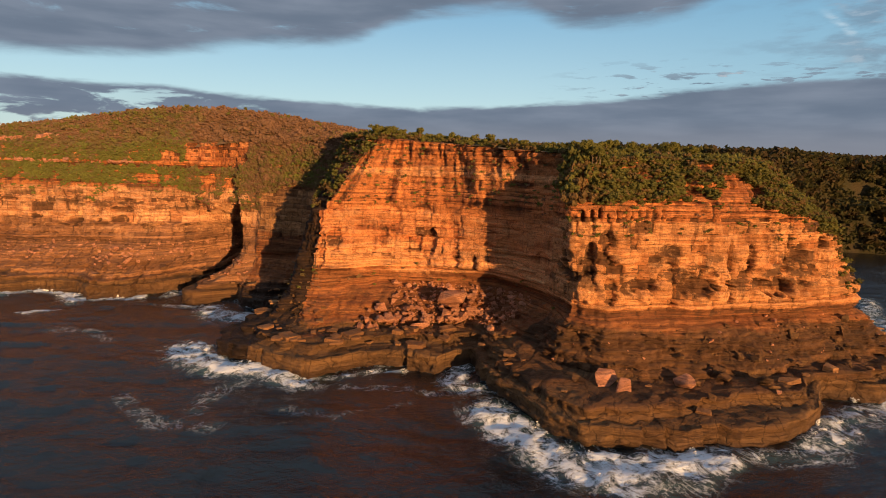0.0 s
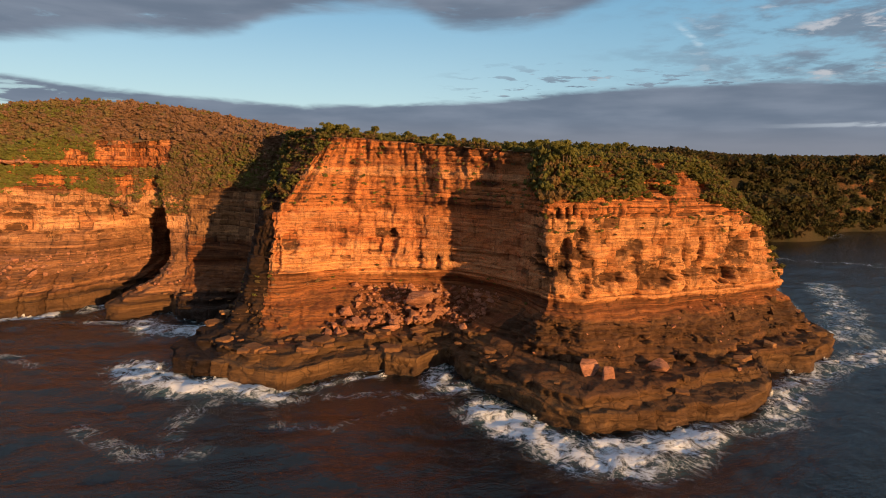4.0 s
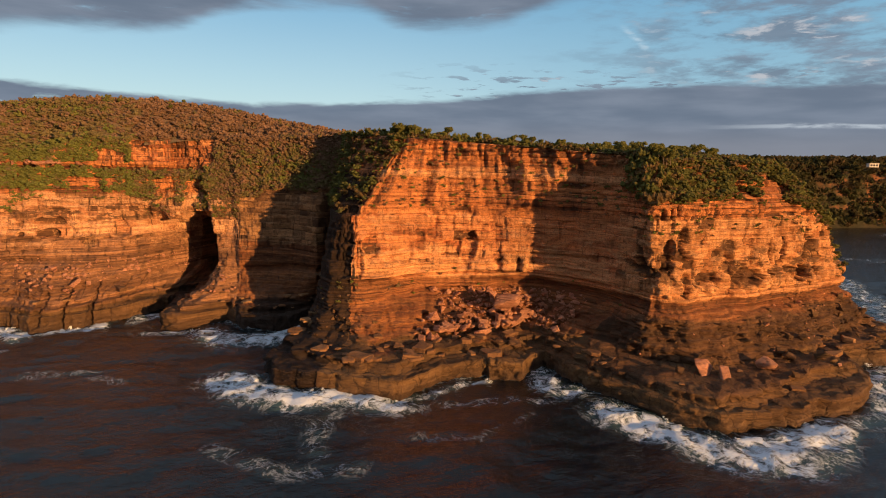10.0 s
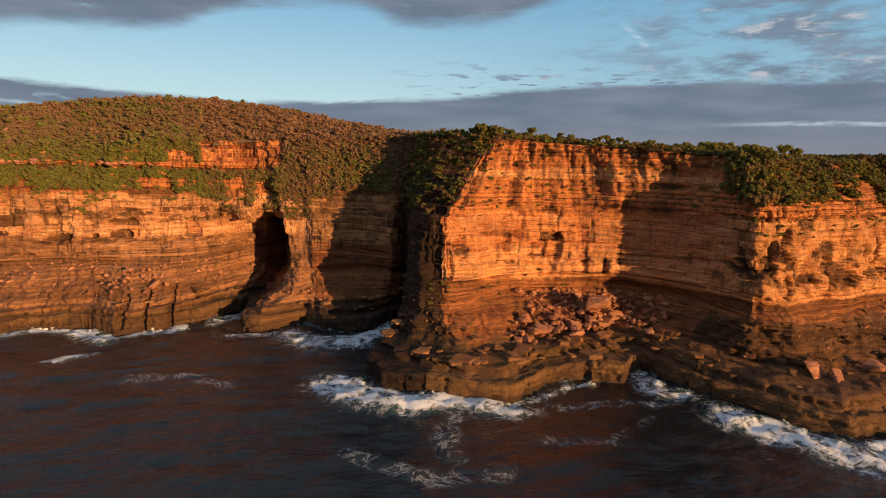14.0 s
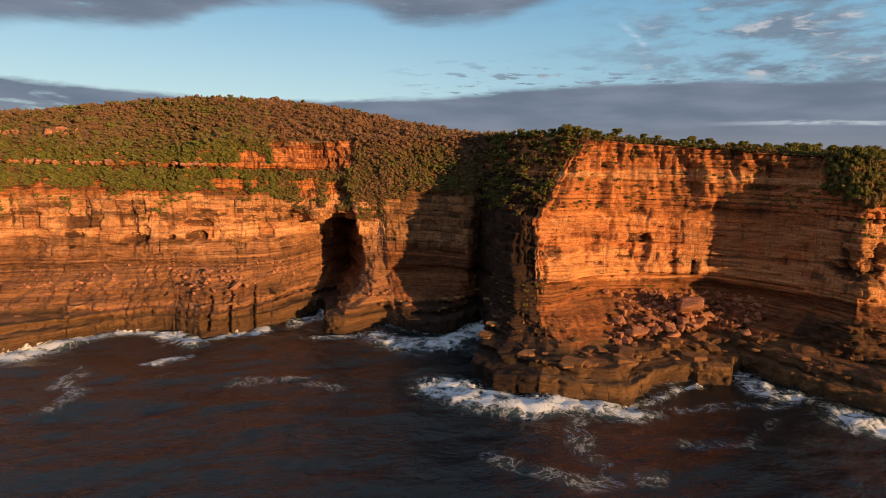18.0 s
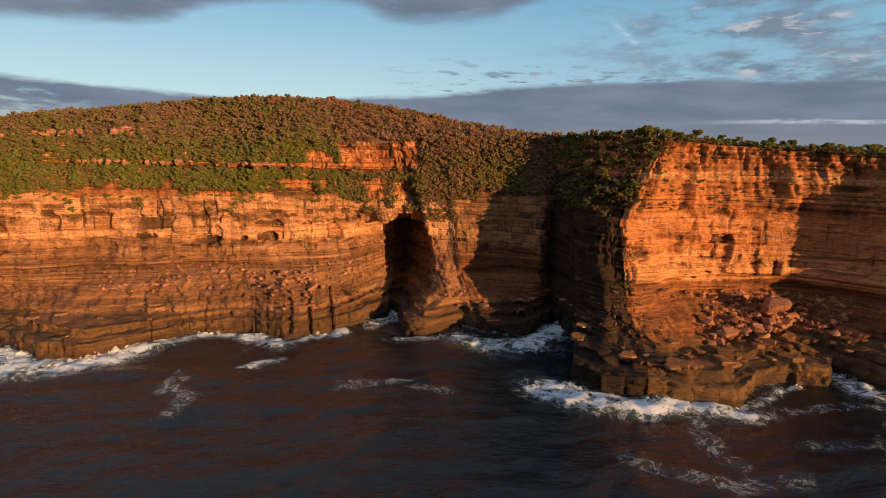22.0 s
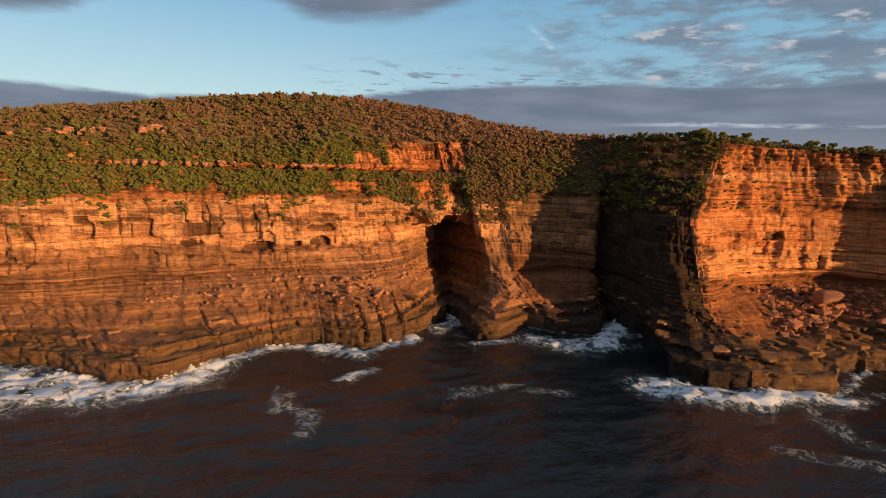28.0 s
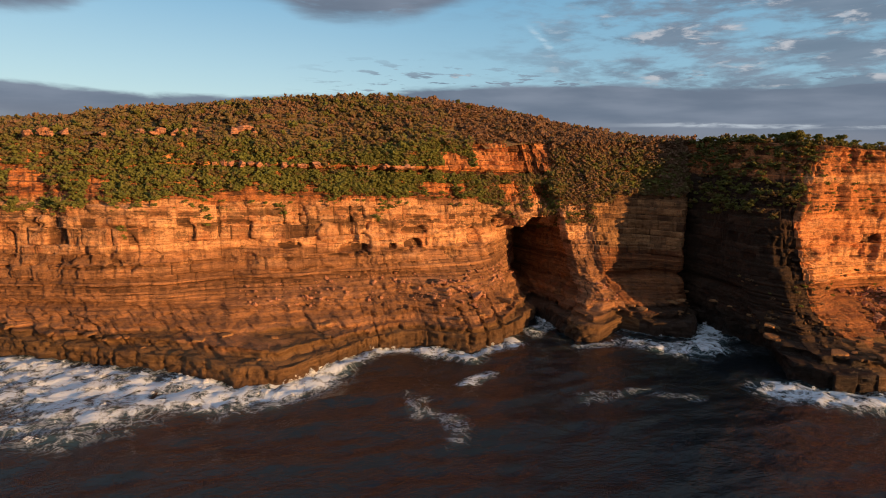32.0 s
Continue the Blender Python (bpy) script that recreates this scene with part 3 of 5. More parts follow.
OUT = np.stack([tang[:, 1], -tang[:, 0]], -1)           # seaward, since the stations run east to west
OUT = -OUT if (OUT[cols // 2] @ np.array([0.3, -1.0])) < 0 else OUT

# beds of rock, from below the water to the rim; thin soft seams lie between the hard beds
rng = np.random.default_rng(7)
TREADS = (3.7, 5.3)                    # heights of the broad ledges of the shelf
beds, zb, k = [], -3.5, 0
while zb < 53:
    hard = 7.4 if zb < 5 else rng.uniform(0.6, 1.3) if zb < 9 else rng.uniform(0.35, 1.0) if zb < 17.5 else rng.uniform(0.9, 2.9) if zb < 33 else rng.uniform(0.6, 1.6)
    soft = rng.uniform(0.08, 0.24)
    for thick, kind in ((hard, 1), (soft, 0)):
        if k < len(TREADS) and zb + thick > TREADS[k] - 0.12:
            thick = TREADS[k] - zb
            k += 1
            beds.append((zb, zb + thick, kind, True))
        else:
            beds.append((zb, zb + thick, kind, False))
        zb += thick
row_z, row_bed, row_in = [], [], []
for b, (z0, z1, kind, _) in enumerate(beds):
    n = max(2, int(round((z1 - z0) / 0.30)) + 1)
    for i in range(n):
        f = i / (n - 1)
        row_z.append(z0 + (z1 - z0) * (0.02 + 0.96 * f))
        row_bed.append(b)
        row_in.append(0.12 if kind and i in (0, n - 1) else 0.0)
row_z, row_bed, row_in = np.array(row_z), np.array(row_bed), np.array(row_in)
rows_n = len(row_z)
bed_kind = np.array([b[2] for b in beds])
bed_mid = np.array([(b[0] + b[1]) / 2 for b in beds])
bed_h = np.array([b[1] - b[0] for b in beds])
group = np.searchsorted(np.array(TREADS) - 0.01, bed_mid)
group_z = np.array((-3.5,) + TREADS)[group]
group_lo = np.where(group == 0, 0.0, group_z)
# where each bed stands in plan: the shelf in broad steps, the cliff along its profile
stepped = np.where(group < 1, np.minimum(bed_mid, 0.25 * bed_mid), np.where(group < len(TREADS), group_lo + 0.30 * (bed_mid - group_lo), bed_mid))
keep_ = np.where(row_z > 35, 0.3, 0.72)
zq = (keep_ * stepped[row_bed] + (1 - keep_) * np.where(group[row_bed] < len(TREADS), stepped[row_bed], row_z))
PX, PY = np.zeros((rows_n, cols)), np.zeros((rows_n, cols))
ZZ = np.repeat(row_z[:, None], cols, 1)
top = LV[:, -1, 2]
for j in range(cols):
    zs = np.maximum.accumulate(LV[j, :, 2] + np.arange(8) * 1e-4)
    PX[:, j] = np.interp(zq, zs, LV[j, :, 0])
    PY[:, j] = np.interp(zq, zs, LV[j, :, 1])
U = np.repeat(u[None, :], rows_n, 0)
O = 0 * U
sheer_top, foot_z = LV[None, :, 6, 2], LV[None, :, 4, 2]
on_face = smooth01(ZZ, foot_z - 1.5, foot_z + 1.5) * (1 - smooth01(ZZ, sheer_top - 0.5, sheer_top + 2.5))
upper = smooth01(ZZ, sheer_top - 0.5, sheer_top + 2.5)
lower = 1 - smooth01(ZZ, foot_z - 1.5, foot_z + 1.5)
rb = row_bed[:, None] + O
pack = np.floor(bed_mid / 3.1)[row_bed][:, None] + O     # packages of beds that share their joints
pack = np.where(bed_mid[row_bed][:, None] < 5.3, group[row_bed][:, None] - 40.0, pack)


def joints(width, key, seed, wobble=1.0):
    """Cells along the coast between upright joints: their number and the distance to the nearest joint."""
    v = (U + wobble * vnoise(U * 0.13, key * 1.7, O, seed)) / width + 40 * hash01(key, O + seed)
    c = np.floor(v)
    f = v - c
    return c, np.minimum(f, 1 - f) * width


cell_b, gap_b = joints(np.clip(bed_h * 2.6, 1.2, 5.0)[row_bed][:, None], rb, 3)
cell_p, gap_p = joints(4.6, pack, 5, 0.6)
cell_l, gap_l = joints(13.0, pack, 6, 11.0)
blk = hash01(cell_b, rb, O + 3) * 2 - 1
big = hash01(cell_p, pack, O + 4) * 2 - 1
low_blk = hash01(cell_l, pack, O + 6) * 2 - 1
gone = hash01(cell_b, rb, O + 9)
hollow = np.exp(-((ZZ - 24.5) / 3.0) ** 2) * smooth01(vnoise(U * 0.06, O, O, 31), 0.0, 0.5)
bed_rnd = rng.normal(0, 1, len(beds))
west_of = smooth01(U, st_u(23.0), st_u(25.0))
central_of = smooth01(U, st_u(13.0), st_u(13.8)) * (1 - smooth01(U, st_u(21.5), st_u(22.0)))
disp = (1 - 0.45 * west_of) * (0.46 - 0.34 * lower * (ZZ < 5.3)) * bed_rnd[row_bed][:, None] * bed_kind[row_bed][:, None] * (0.62 + 0.6 * vnoise(U * 0.03, rb * 1.3, O, 8)) * np.where(ZZ < 17.5, 0.5, np.where(ZZ < 32, 0.55, 0.5))
massive = smooth01(ZZ, 16.5, 18.5) * (1 - smooth01(ZZ, 31.0, 33.5))
seam = (1 - 0.5 * west_of) * (0.55 + 0.45 * vnoise(U * 0.09, rb * 2.3, O, 15)) * (1 - massive) + massive * 1.1 * smooth01(vnoise(U * 0.05, rb * 3.7, O, 16), 0.05, 0.45)
disp = disp - (0.5 - 0.42 * lower * (ZZ < 5.3) - 0.2 * upper) * (1 - bed_kind[row_bed][:, None]) * seam
disp = disp + blk * (0.16 * on_face * (ZZ > 17.5) + 0.05 * on_face + 0.34 * lower * (ZZ > 5.3) * (0.25 + 0.75 * (U < st_u(31))) + 0.16 * upper) + big * (0.45 * on_face * (0.35 + 0.65 * (ZZ > 17.5)) + 0.4 * upper) + 0.55 * (hash01(pack, O + 71) - 0.5) * on_face + low_blk * (0.45 + 0.75 * (ZZ < 3.7)) * lower * (0.25 + 0.75 * (U < st_u(31)))
disp = disp - 0.45 * np.exp(-(gap_p / 0.25) ** 2) * (hash01(cell_p, pack, O + 8) > 0.6) * (on_face + 0.6 * upper)
disp = disp - 0.9 * np.exp(-(gap_l / 0.45) ** 2) * (hash01(cell_l, pack, O + 18) > 0.6) * (0.3 + 0.7 * (U < st_u(31))) * lower * (0.25 + 0.75 * (ZZ < 3.8))
_, gap_w = joints(5.2, 0 * pack + 77, 9, 3.0)
cell_w, _ = joints(5.2, 0 * pack + 77, 9, 3.0)
disp = disp - 0.8 * np.exp(-(gap_w / 0.45) ** 2) * (hash01(cell_w, O + 19) > 0.72) * west_of * (1 - smooth01(ZZ, 7.0, 10.5 + 3 * hash01(cell_w, O + 20))) + 0.6 * (hash01(cell_w, O + 21) - 0.5) * west_of * (1 - smooth01(ZZ, 8.0, 12.0))
disp = disp + 0.9 * fbm(U * 0.3, ZZ * 0.45, O, 3, 66) * lower * (ZZ > 3.7)
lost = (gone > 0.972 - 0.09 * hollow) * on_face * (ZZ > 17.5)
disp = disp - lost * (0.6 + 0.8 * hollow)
disp = disp + 1.5 * fbm(U * 0.045, ZZ * 0.03, O, 3, 40) * (on_face + upper) + (0.7 - 0.4 * on_face) * fbm(U * 0.16, ZZ * 0.12, O, 3, 60)
disp = disp + (0.48 - 0.22 * on_face) * fbm(U * 0.8, ZZ * 1.0, O, 3, 80) + 0.45 * (0.35 - np.abs(fbm(U * 0.21, ZZ * 0.27, O, 3, 84))) * (on_face + 0.6 * upper)
disp = disp + (0.5 * vnoise(U * 0.42, ZZ * 0.06, O, 90) - 0.8 * (1 - np.abs(vnoise(U * 0.45, ZZ * 0.11, O, 92))) ** 5) * upper - 0.2 * np.abs(vnoise(U * 0.23, ZZ * 0.04, O, 91)) * on_face
# hollows weathered into the middle beds
east_of = 1 - smooth01(U, st_u(12.5), st_u(13.5))
disp = disp - (0.3 + 0.3 * east_of) * smooth01(fbm(U * 0.15, ZZ * 0.30, O, 2, 95), 0.22, 0.55) * on_face * smooth01(ZZ, 17, 20) * (1 - smooth01(ZZ, 27, 30))
# upright bays between the joints of the massive beds, some fallen out
for width, seed_, share, deep_ in ((4.6, 171, 0.50, 1.5), (2.6, 172, 0.34, 0.8)):
    v_ = (U + 0.9 * vnoise(U * 0.2, ZZ * 0.10, O, seed_)) / width
    c_, f_ = np.floor(v_), v_ - np.floor(v_)
    z0_ = 17.5 + 9.0 * hash01(c_, O + seed_ + 1) + 0.5 * vnoise(U * 0.6, ZZ * 0.2, O, seed_ + 7)
    z1_ = z0_ + (2.0 + 7.0 * hash01(c_, O + seed_ + 2) ** 2) * (0.45 + 0.55 * np.sqrt(np.clip(1 - (2 * f_ - 1) ** 2, 0, 1)))
    bay = (hash01(c_, O + seed_ + 3) < share) * (ZZ > z0_) * (1 - smooth01(ZZ, z1_ - 0.3, z1_)) * smooth01(np.minimum(f_, 1 - f_) * width, 0.1, 0.3)
    bay = bay * massive * on_face * (0.55 + 0.45 * east_of)
    disp = disp - deep_ * bay
    lost = np.maximum(lost, 0.75 * bay * (hash01(c_, O + seed_ + 4) < 0.7))
    pillar = (hash01(c_, O + seed_ + 5) > 0.72) * massive * on_face * (1 - bay)
    bright = pillar if width > 4 else np.maximum(bright, 0.6 * pillar)
calm_wall = smooth01(U, st_u(12.6), st_u(13.2)) * (1 - smooth01(U, st_u(16.4), st_u(17.4)))
disp = disp * (1 - 0.6 * calm_wall * on_face)
lost = lost * (1 - 0.55 * west_of) * (1 - 0.75 * calm_wall)
gully_of = smooth01(U, st_u(21.8), st_u(22.6)) * (1 - smooth01(U, st_u(31.0), st_u(33.0)))
disp = disp * (1 - 0.45 * gully_of * smooth01(ZZ, 4.0, 7.0))
# hollows, slots and standing slabs that mark the faces
face_x = 0.5 * (LV[:, 4, 0] + LV[:, 6, 0])


def carve(s0, s1, x, z, w, h, depth, tone, power=4.0):
    """Cut a hollow (or with a negative depth leave a slab standing) w wide and h high at x, z on the face between two
    stations. A tone above 0 darkens it for varnish and its own shade.
    """
    c0, c1 = np.searchsorted(u, [st_u(s0), st_u(s1)])
    c = c0 + int(np.abs(face_x[c0:c1] - x).argmin())
    stretch = 24 * STEP / max(np.hypot(*(LV[min(c + 12, cols - 1), 5, :2] - LV[max(c - 12, 0), 5, :2])), 2.0)
    reach = int(0.75 * w * stretch / STEP) + 3
    a, b = np.searchsorted(row_z, [z - 0.8 * h, z + 0.8 * h])
    box = np.s_[a:b, max(c - reach, 0):c + reach]
    uu, zz, oo = U[box], ZZ[box], O[box]
    du = (uu - u[c]) / (0.5 * w * stretch) + 0.20 * vnoise(uu * 0.9, zz * 0.9, oo, 401) + 0.16 * vnoise(uu * 0.35, zz * 0.5, oo, 404)
    dz = (zz - z) / (0.5 * h) + 0.34 * vnoise(uu * 0.5, zz * 0.4, oo, 402) + 0.16 * vnoise(uu * 1.7, zz * 1.4, oo, 403)
    m = 1 - smooth01((np.abs(du) ** power + np.abs(dz) ** power) ** (1 / power), 0.86, 1.02)
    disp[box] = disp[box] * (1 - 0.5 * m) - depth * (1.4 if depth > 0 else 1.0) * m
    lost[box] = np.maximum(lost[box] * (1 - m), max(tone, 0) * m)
    bright[box] = np.maximum(bright[box] * (1 - (tone > 0) * m), max(-tone, 0) * m)


def ledge(s0, s1, z, drop, thick, seed):
    """A seam cut in under a standing bed, broken here and there, its stain and shade put into the tone."""
    c0, c1 = np.searchsorted(u, [st_u(s0), st_u(s1)])
    a, b = np.searchsorted(row_z, [z - 2.5, z + 2.5])
    box = np.s_[a:b, c0:c1]
    uu, oo = U[box], O[box]
    zz = ZZ[box] - z - 0.35 * vnoise(uu * 0.09, oo, oo, seed)
    broken = smooth01(vnoise(uu * 0.11, oo, oo, seed + 1), -0.55, -0.1)
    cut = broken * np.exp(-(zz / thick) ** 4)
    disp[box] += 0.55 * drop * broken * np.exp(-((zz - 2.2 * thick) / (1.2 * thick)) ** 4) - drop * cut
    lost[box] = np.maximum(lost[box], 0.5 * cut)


# eastern face
carve(2.5, 12.4, 29.3, 19.6, 3.6, 5.2, -0.3, -1.6, 8)
carve(2.5, 12.4, 29.5, 25.6, 5.5, 1.6, 1.4, 1.0)
carve(2.5, 12.4, 34.8, 20.0, 2.6, 5.0, 1.5, 0.9)
carve(2.5, 12.4, 41.0, 20.6, 8.5, 3.4, 1.9, 1.0, 3)
carve(2.5, 12.4, 42.6, 18.6, 2.6, 2.6, -0.2, -1.2)
carve(2.5, 12.4, 48.6, 19.6, 1.1, 6.0, 2.2, 0.9)
carve(2.5, 12.4, 53.2, 20.6, 8.2, 3.6, 1.6, 1.0, 3)
carve(2.5, 12.4, 60.0, 20.0, 1.6, 5.0, 2.2, 1.0)
carve(2.5, 12.4, 63.8, 20.6, 3.4, 4.6, -0.4, -1.0)
carve(2.5, 12.4, 71.8, 20.2, 7.0, 4.2, 1.8, 1.0, 3)
carve(2.5, 12.4, 77.5, 20.2, 3.2, 3.6, 1.5, 0.9, 3)
carve(2.5, 12.4, 57.0, 26.8, 4.4, 6.4, -0.4, -1.7, 8)
carve(2.5, 12.4, 60.4, 26.8, 1.1, 6.6, 2.6, 1.0)
carve(2.5, 12.4, 63.2, 26.6, 3.2, 6.0, -0.3, -1.4, 8)
carve(2.5, 12.4, 65.6, 26.4, 0.9, 4.8, 1.6, 0.9)
carve(2.5, 12.4, 68.2, 26.2, 3.6, 5.2, -0.2, -1.2, 8)
carve(2.5, 12.4, 77.0, 27.4, 6.6, 4.2, 1.2, 0.8, 3)
carve(2.5, 12.4, 85.5, 29.2, 3.2, 3.0, 1.4, 1.0, 3)
carve(2.5, 12.4, 37.5, 27.0, 7.0, 3.4, -0.3, -0.8)
carve(2.5, 12.4, 47.5, 28.0, 5.0, 2.6, 0.9, 0.7, 3)
for k in range(11):
    carve(7.0, 12.4, 28.2 + 1.75 * k, 34.9 + 0.4 * (k % 3), 0.7, 2.4, 1.1, 0.9)
# central face
carve(14.0, 21.0, 5.8, 19.2, 2.6, 6.0, -0.9, -1.3, 2)
carve(14.0, 21.0, 8.4, 19.2, 1.1, 5.0, 0.8, 0.7, 3)
carve(14.0, 21.0, 10.0, 19.0, 1.8, 4.6, -0.7, -1.2, 3)
carve(14.0, 21.0, 1.4, 21.0, 2.0, 4.0, -0.5, -0.8, 3)
carve(14.0, 21.5, -28.0, 25.0, 4.0, 5.0, 1.0, 0.9, 3)
carve(14.0, 21.5, -31.5, 22.0, 2.2, 8.0, 1.2, 0.8, 3)
ledge(14.2, 21.6, 22.4, 0.9, 0.28, 411)
ledge(14.2, 21.6, 19.3, 0.8, 0.25, 414)
ledge(13.6, 21.6, 17.0, 1.1, 0.35, 417)
ledge(14.2, 21.6, 25.6, 0.6, 0.22, 420)
# western face
carve(37.0, 46.0, -129.7, 22.0, 8.0, 2.4, 1.8, 1.0, 3)
carve(37.0, 46.0, -120.5, 22.0, 2.4, 1.5, 1.4, 1.0, 3)
carve(37.0, 46.0, -113.5, 22.0, 6.6, 2.3, 1.7, 1.0, 3)
carve(37.0, 46.0, -146.0, 23.6, 6.0, 2.0, 1.4, 0.9, 3)
carve(37.0, 46.0, -113.0, 25.4, 8.6, 2.0, 1.2, 0.8, 3)
carve(37.0, 46.0, -161.7, 30.0, 0.9, 7.0, 0.9, 0.8)
carve(37.0, 46.0, -136.0, 26.0, 5.0, 3.4, -0.3, -1.1)
carve(37.0, 46.0, -124.0, 25.5, 4.6, 3.4, -0.3, -1.1)
carve(37.0, 46.0, -153.0, 26.5, 4.0, 3.0, -0.3, -0.9)
carve(37.0, 46.0, -106.5, 17.5, 6.0, 4.0, -0.3, -1.0, 3)
for x_, w_, deep_ in ((-97.8, 2.0, 1.5), (-104.2, 1.0, 1.5), (-113.6, 2.2, 1.5)):
    carve(35.6, 39.0, x_, 4.0, w_, 9.5, deep_, 0.5, 2)
ledge(36.4, 47.5, 20.6, 0.9, 0.30, 431)
ledge(36.4, 47.5, 28.3, 0.7, 0.25, 434)
ledge(36.4, 47.5, 16.2, 0.6, 0.22, 437)
ledge(32.5, 44.5, 40.4, 1.3, 0.55, 440)
# soft beds cut back under the face
disp = disp - 1.9 * np.exp(-((ZZ - 14.0) / 1.5) ** 2) * smooth01(U, st_u(12.8), st_u(13.4)) * (1 - smooth01(U, st_u(16.8), st_u(18.0)))
disp = disp - 1.8 * np.exp(-((ZZ - foot_z - 1.0) / 0.9) ** 2) * smooth01(vnoise(U * 0.03, O, O, 12), -0.3, 0.4)
disp = disp + 0.38 * vnoise(U * 1.05, ZZ * 0.14, O, 93) * upper * smooth01(ZZ, 42.5, 43.5)
disp = disp + 1.1 * fbm(U * 0.33, ZZ * 0.45, O, 3, 97) * upper * east_of
# upright ribs under the central rim, the clefts between them shaded through the tone
rib = vnoise(U * 0.30, ZZ * 0.05, O, 151) + 0.6 * vnoise(U * 0.75, ZZ * 0.09, O, 152)
ribbed = central_of * smooth01(ZZ, 32.0, 34.5) * (1 - smooth01(ZZ, 44.0, 46.5))
disp = disp * (1 - 0.45 * ribbed) + 0.6 * rib * ribbed
disp = disp - row_in[:, None]
disp = disp * smooth01(ZZ, -3.5, -0.5)
PX += disp * OUT[None, :, 0]
PY += disp * OUT[None, :, 1]
over = ZZ > top[None, :]
last = (~over).sum(0) - 1
for j in range(cols):
    k = last[j]
    PX[k + 1:, j], PY[k + 1:, j], ZZ[k + 1:, j] = PX[k, j], PY[k, j], ZZ[k, j]
# lost blocks and hollows darkened here for varnish and self-shadow
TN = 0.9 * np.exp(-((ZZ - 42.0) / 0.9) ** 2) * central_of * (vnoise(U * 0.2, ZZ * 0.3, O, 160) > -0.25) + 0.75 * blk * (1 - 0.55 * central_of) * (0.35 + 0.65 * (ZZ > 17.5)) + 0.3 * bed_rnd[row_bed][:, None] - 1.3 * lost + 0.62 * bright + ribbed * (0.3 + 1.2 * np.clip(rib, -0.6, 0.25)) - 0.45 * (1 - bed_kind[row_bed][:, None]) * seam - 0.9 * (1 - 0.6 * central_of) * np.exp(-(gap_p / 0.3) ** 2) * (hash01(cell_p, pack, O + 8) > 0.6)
# cream ledges in the red matrix of the central face
banded = fbm(U * 0.07, ZZ * 0.8, O, 4, 155)
# last term pales the recess wall to lift its shade
TN = TN + central_of * (on_face + 0.5 * upper) * (0.75 * smooth01(banded, 0.04, 0.16) - 0.55 * smooth01(-banded, 0.14, 0.3)) + 0.3 * calm_wall * on_face
SURF = np.stack([PX, PY, ZZ, TN], -1)
# broad ledges: extra rows across each tread, worn uneven
pieces, zrows, prev = [], [], 0
for b, bed in enumerate(beds):
    if not bed[3]:
        continue
    r = int(np.searchsorted(row_bed, b + 1))
    pieces.append(SURF[prev:r])
    zrows.append(row_z[prev:r])
    a, c = SURF[r - 1], SURF[r]
    run = np.linalg.norm((c - a)[:, :2], axis=1)
    for f in np.arange(1, 19) / 19.0:
        q = a + (c - a) * f
        amp = 0.38 * np.clip(run / 3.0, 0, 1) * math.sin(math.pi * min(1, f * 1.3 + 0.1)) ** 0.5
        q[:, 2] += amp * (fbm(q[:, 0] * 0.22, q[:, 1] * 0.22, 0 * q[:, 0], 4, 130) - 0.15)
        steps_ = hash01(np.floor(q[:, 0] * 0.42 + q[:, 1] * 0.13), np.floor(q[:, 1] * 0.5 - q[:, 0] * 0.1), np.floor(0 * q[:, 0]) + 5)
        q[:, 2] += 0.4 * np.clip(run / 3.0, 0, 1) * (steps_ - 0.5) * (0.15 < f < 0.9)
        pieces.append(q[None])
        zrows.append(np.array([bed[1]]))
    prev = r
pieces.append(SURF[prev:])
zrows.append(row_z[prev:])
SURF, row_z = np.concatenate(pieces), np.concatenate(zrows)
rows_n = len(row_z)
# a lip that runs in under the scrub of the top
zw = SURF[:, :, 2]
warp = (0.5 * vnoise(u * 0.04, 0 * u, 0 * u, 140) + 0.10 * vnoise(u * 0.15, 0 * u, 0 * u, 141))[None, :]
warp = warp * smooth01(zw, 0.3, 2.6) * (1 - smooth01(zw, 8.0, 13.0))
dip = (0.8 * vnoise(u * 0.02, 0 * u, 0 * u, 143) - 0.045 * np.maximum(0, -118 - LV[:, 4, 0]))[None, :]
warp = warp + dip * smooth01(zw, 4.0, 14.0) * (1 - smooth01(zw, 24.0, 32.0))
SURF[:, :, 2] += warp
rim_xy = SURF[-1, :, :2]
# height of the land behind the rim
RIDGE = np.array([(-108, 236, 61.5), (-128, 236, 59.5), (-150, 238, 57), (-185, 240, 53), (-230, 275, 52), (-85, 228, 60), (-67, 217, 56), (-47, 214, 53.5), (-28, 204, 51.5),
                  (-108, 290, 60), (-180, 300, 55), (-40, 290, 54), (-20, 172, 51.5), (0, 163, 50.3), (15, 155, 49), (40, 142, 47), (60, 148, 46.5), (72, 165, 46.5), (30, 220, 47),
                  (80, 260, 45), (-10, 230, 50), (-300, 350, 52), (38, 126, 46.5), (33, 132, 47.2)], dtype=float)
CTRL = np.concatenate([CP[:, -1, :], RIDGE])


def kernel(dx, dy):
    return np.sqrt(dx * dx + dy * dy + 16.0)


_n = len(CTRL)
_A = np.zeros((_n + 1, _n + 1))
_A[:_n, :_n] = kernel(CTRL[:, None, 0] - CTRL[None, :, 0], CTRL[:, None, 1] - CTRL[None, :, 1]) - np.eye(_n) * 0.6
_A[:_n, _n] = _A[_n, :_n] = 1.0
WEIGHTS = np.linalg.solve(_A, np.concatenate([CTRL[:, 2], [0.0]]))


def land_z(x, y):
    """Height of the land by a smooth surface through the rim and the ridges."""
    return kernel(x[..., None] - CTRL[:, 0], y[..., None] - CTRL[:, 1]) @ WEIGHTS[:-1] + WEIGHTS[-1]


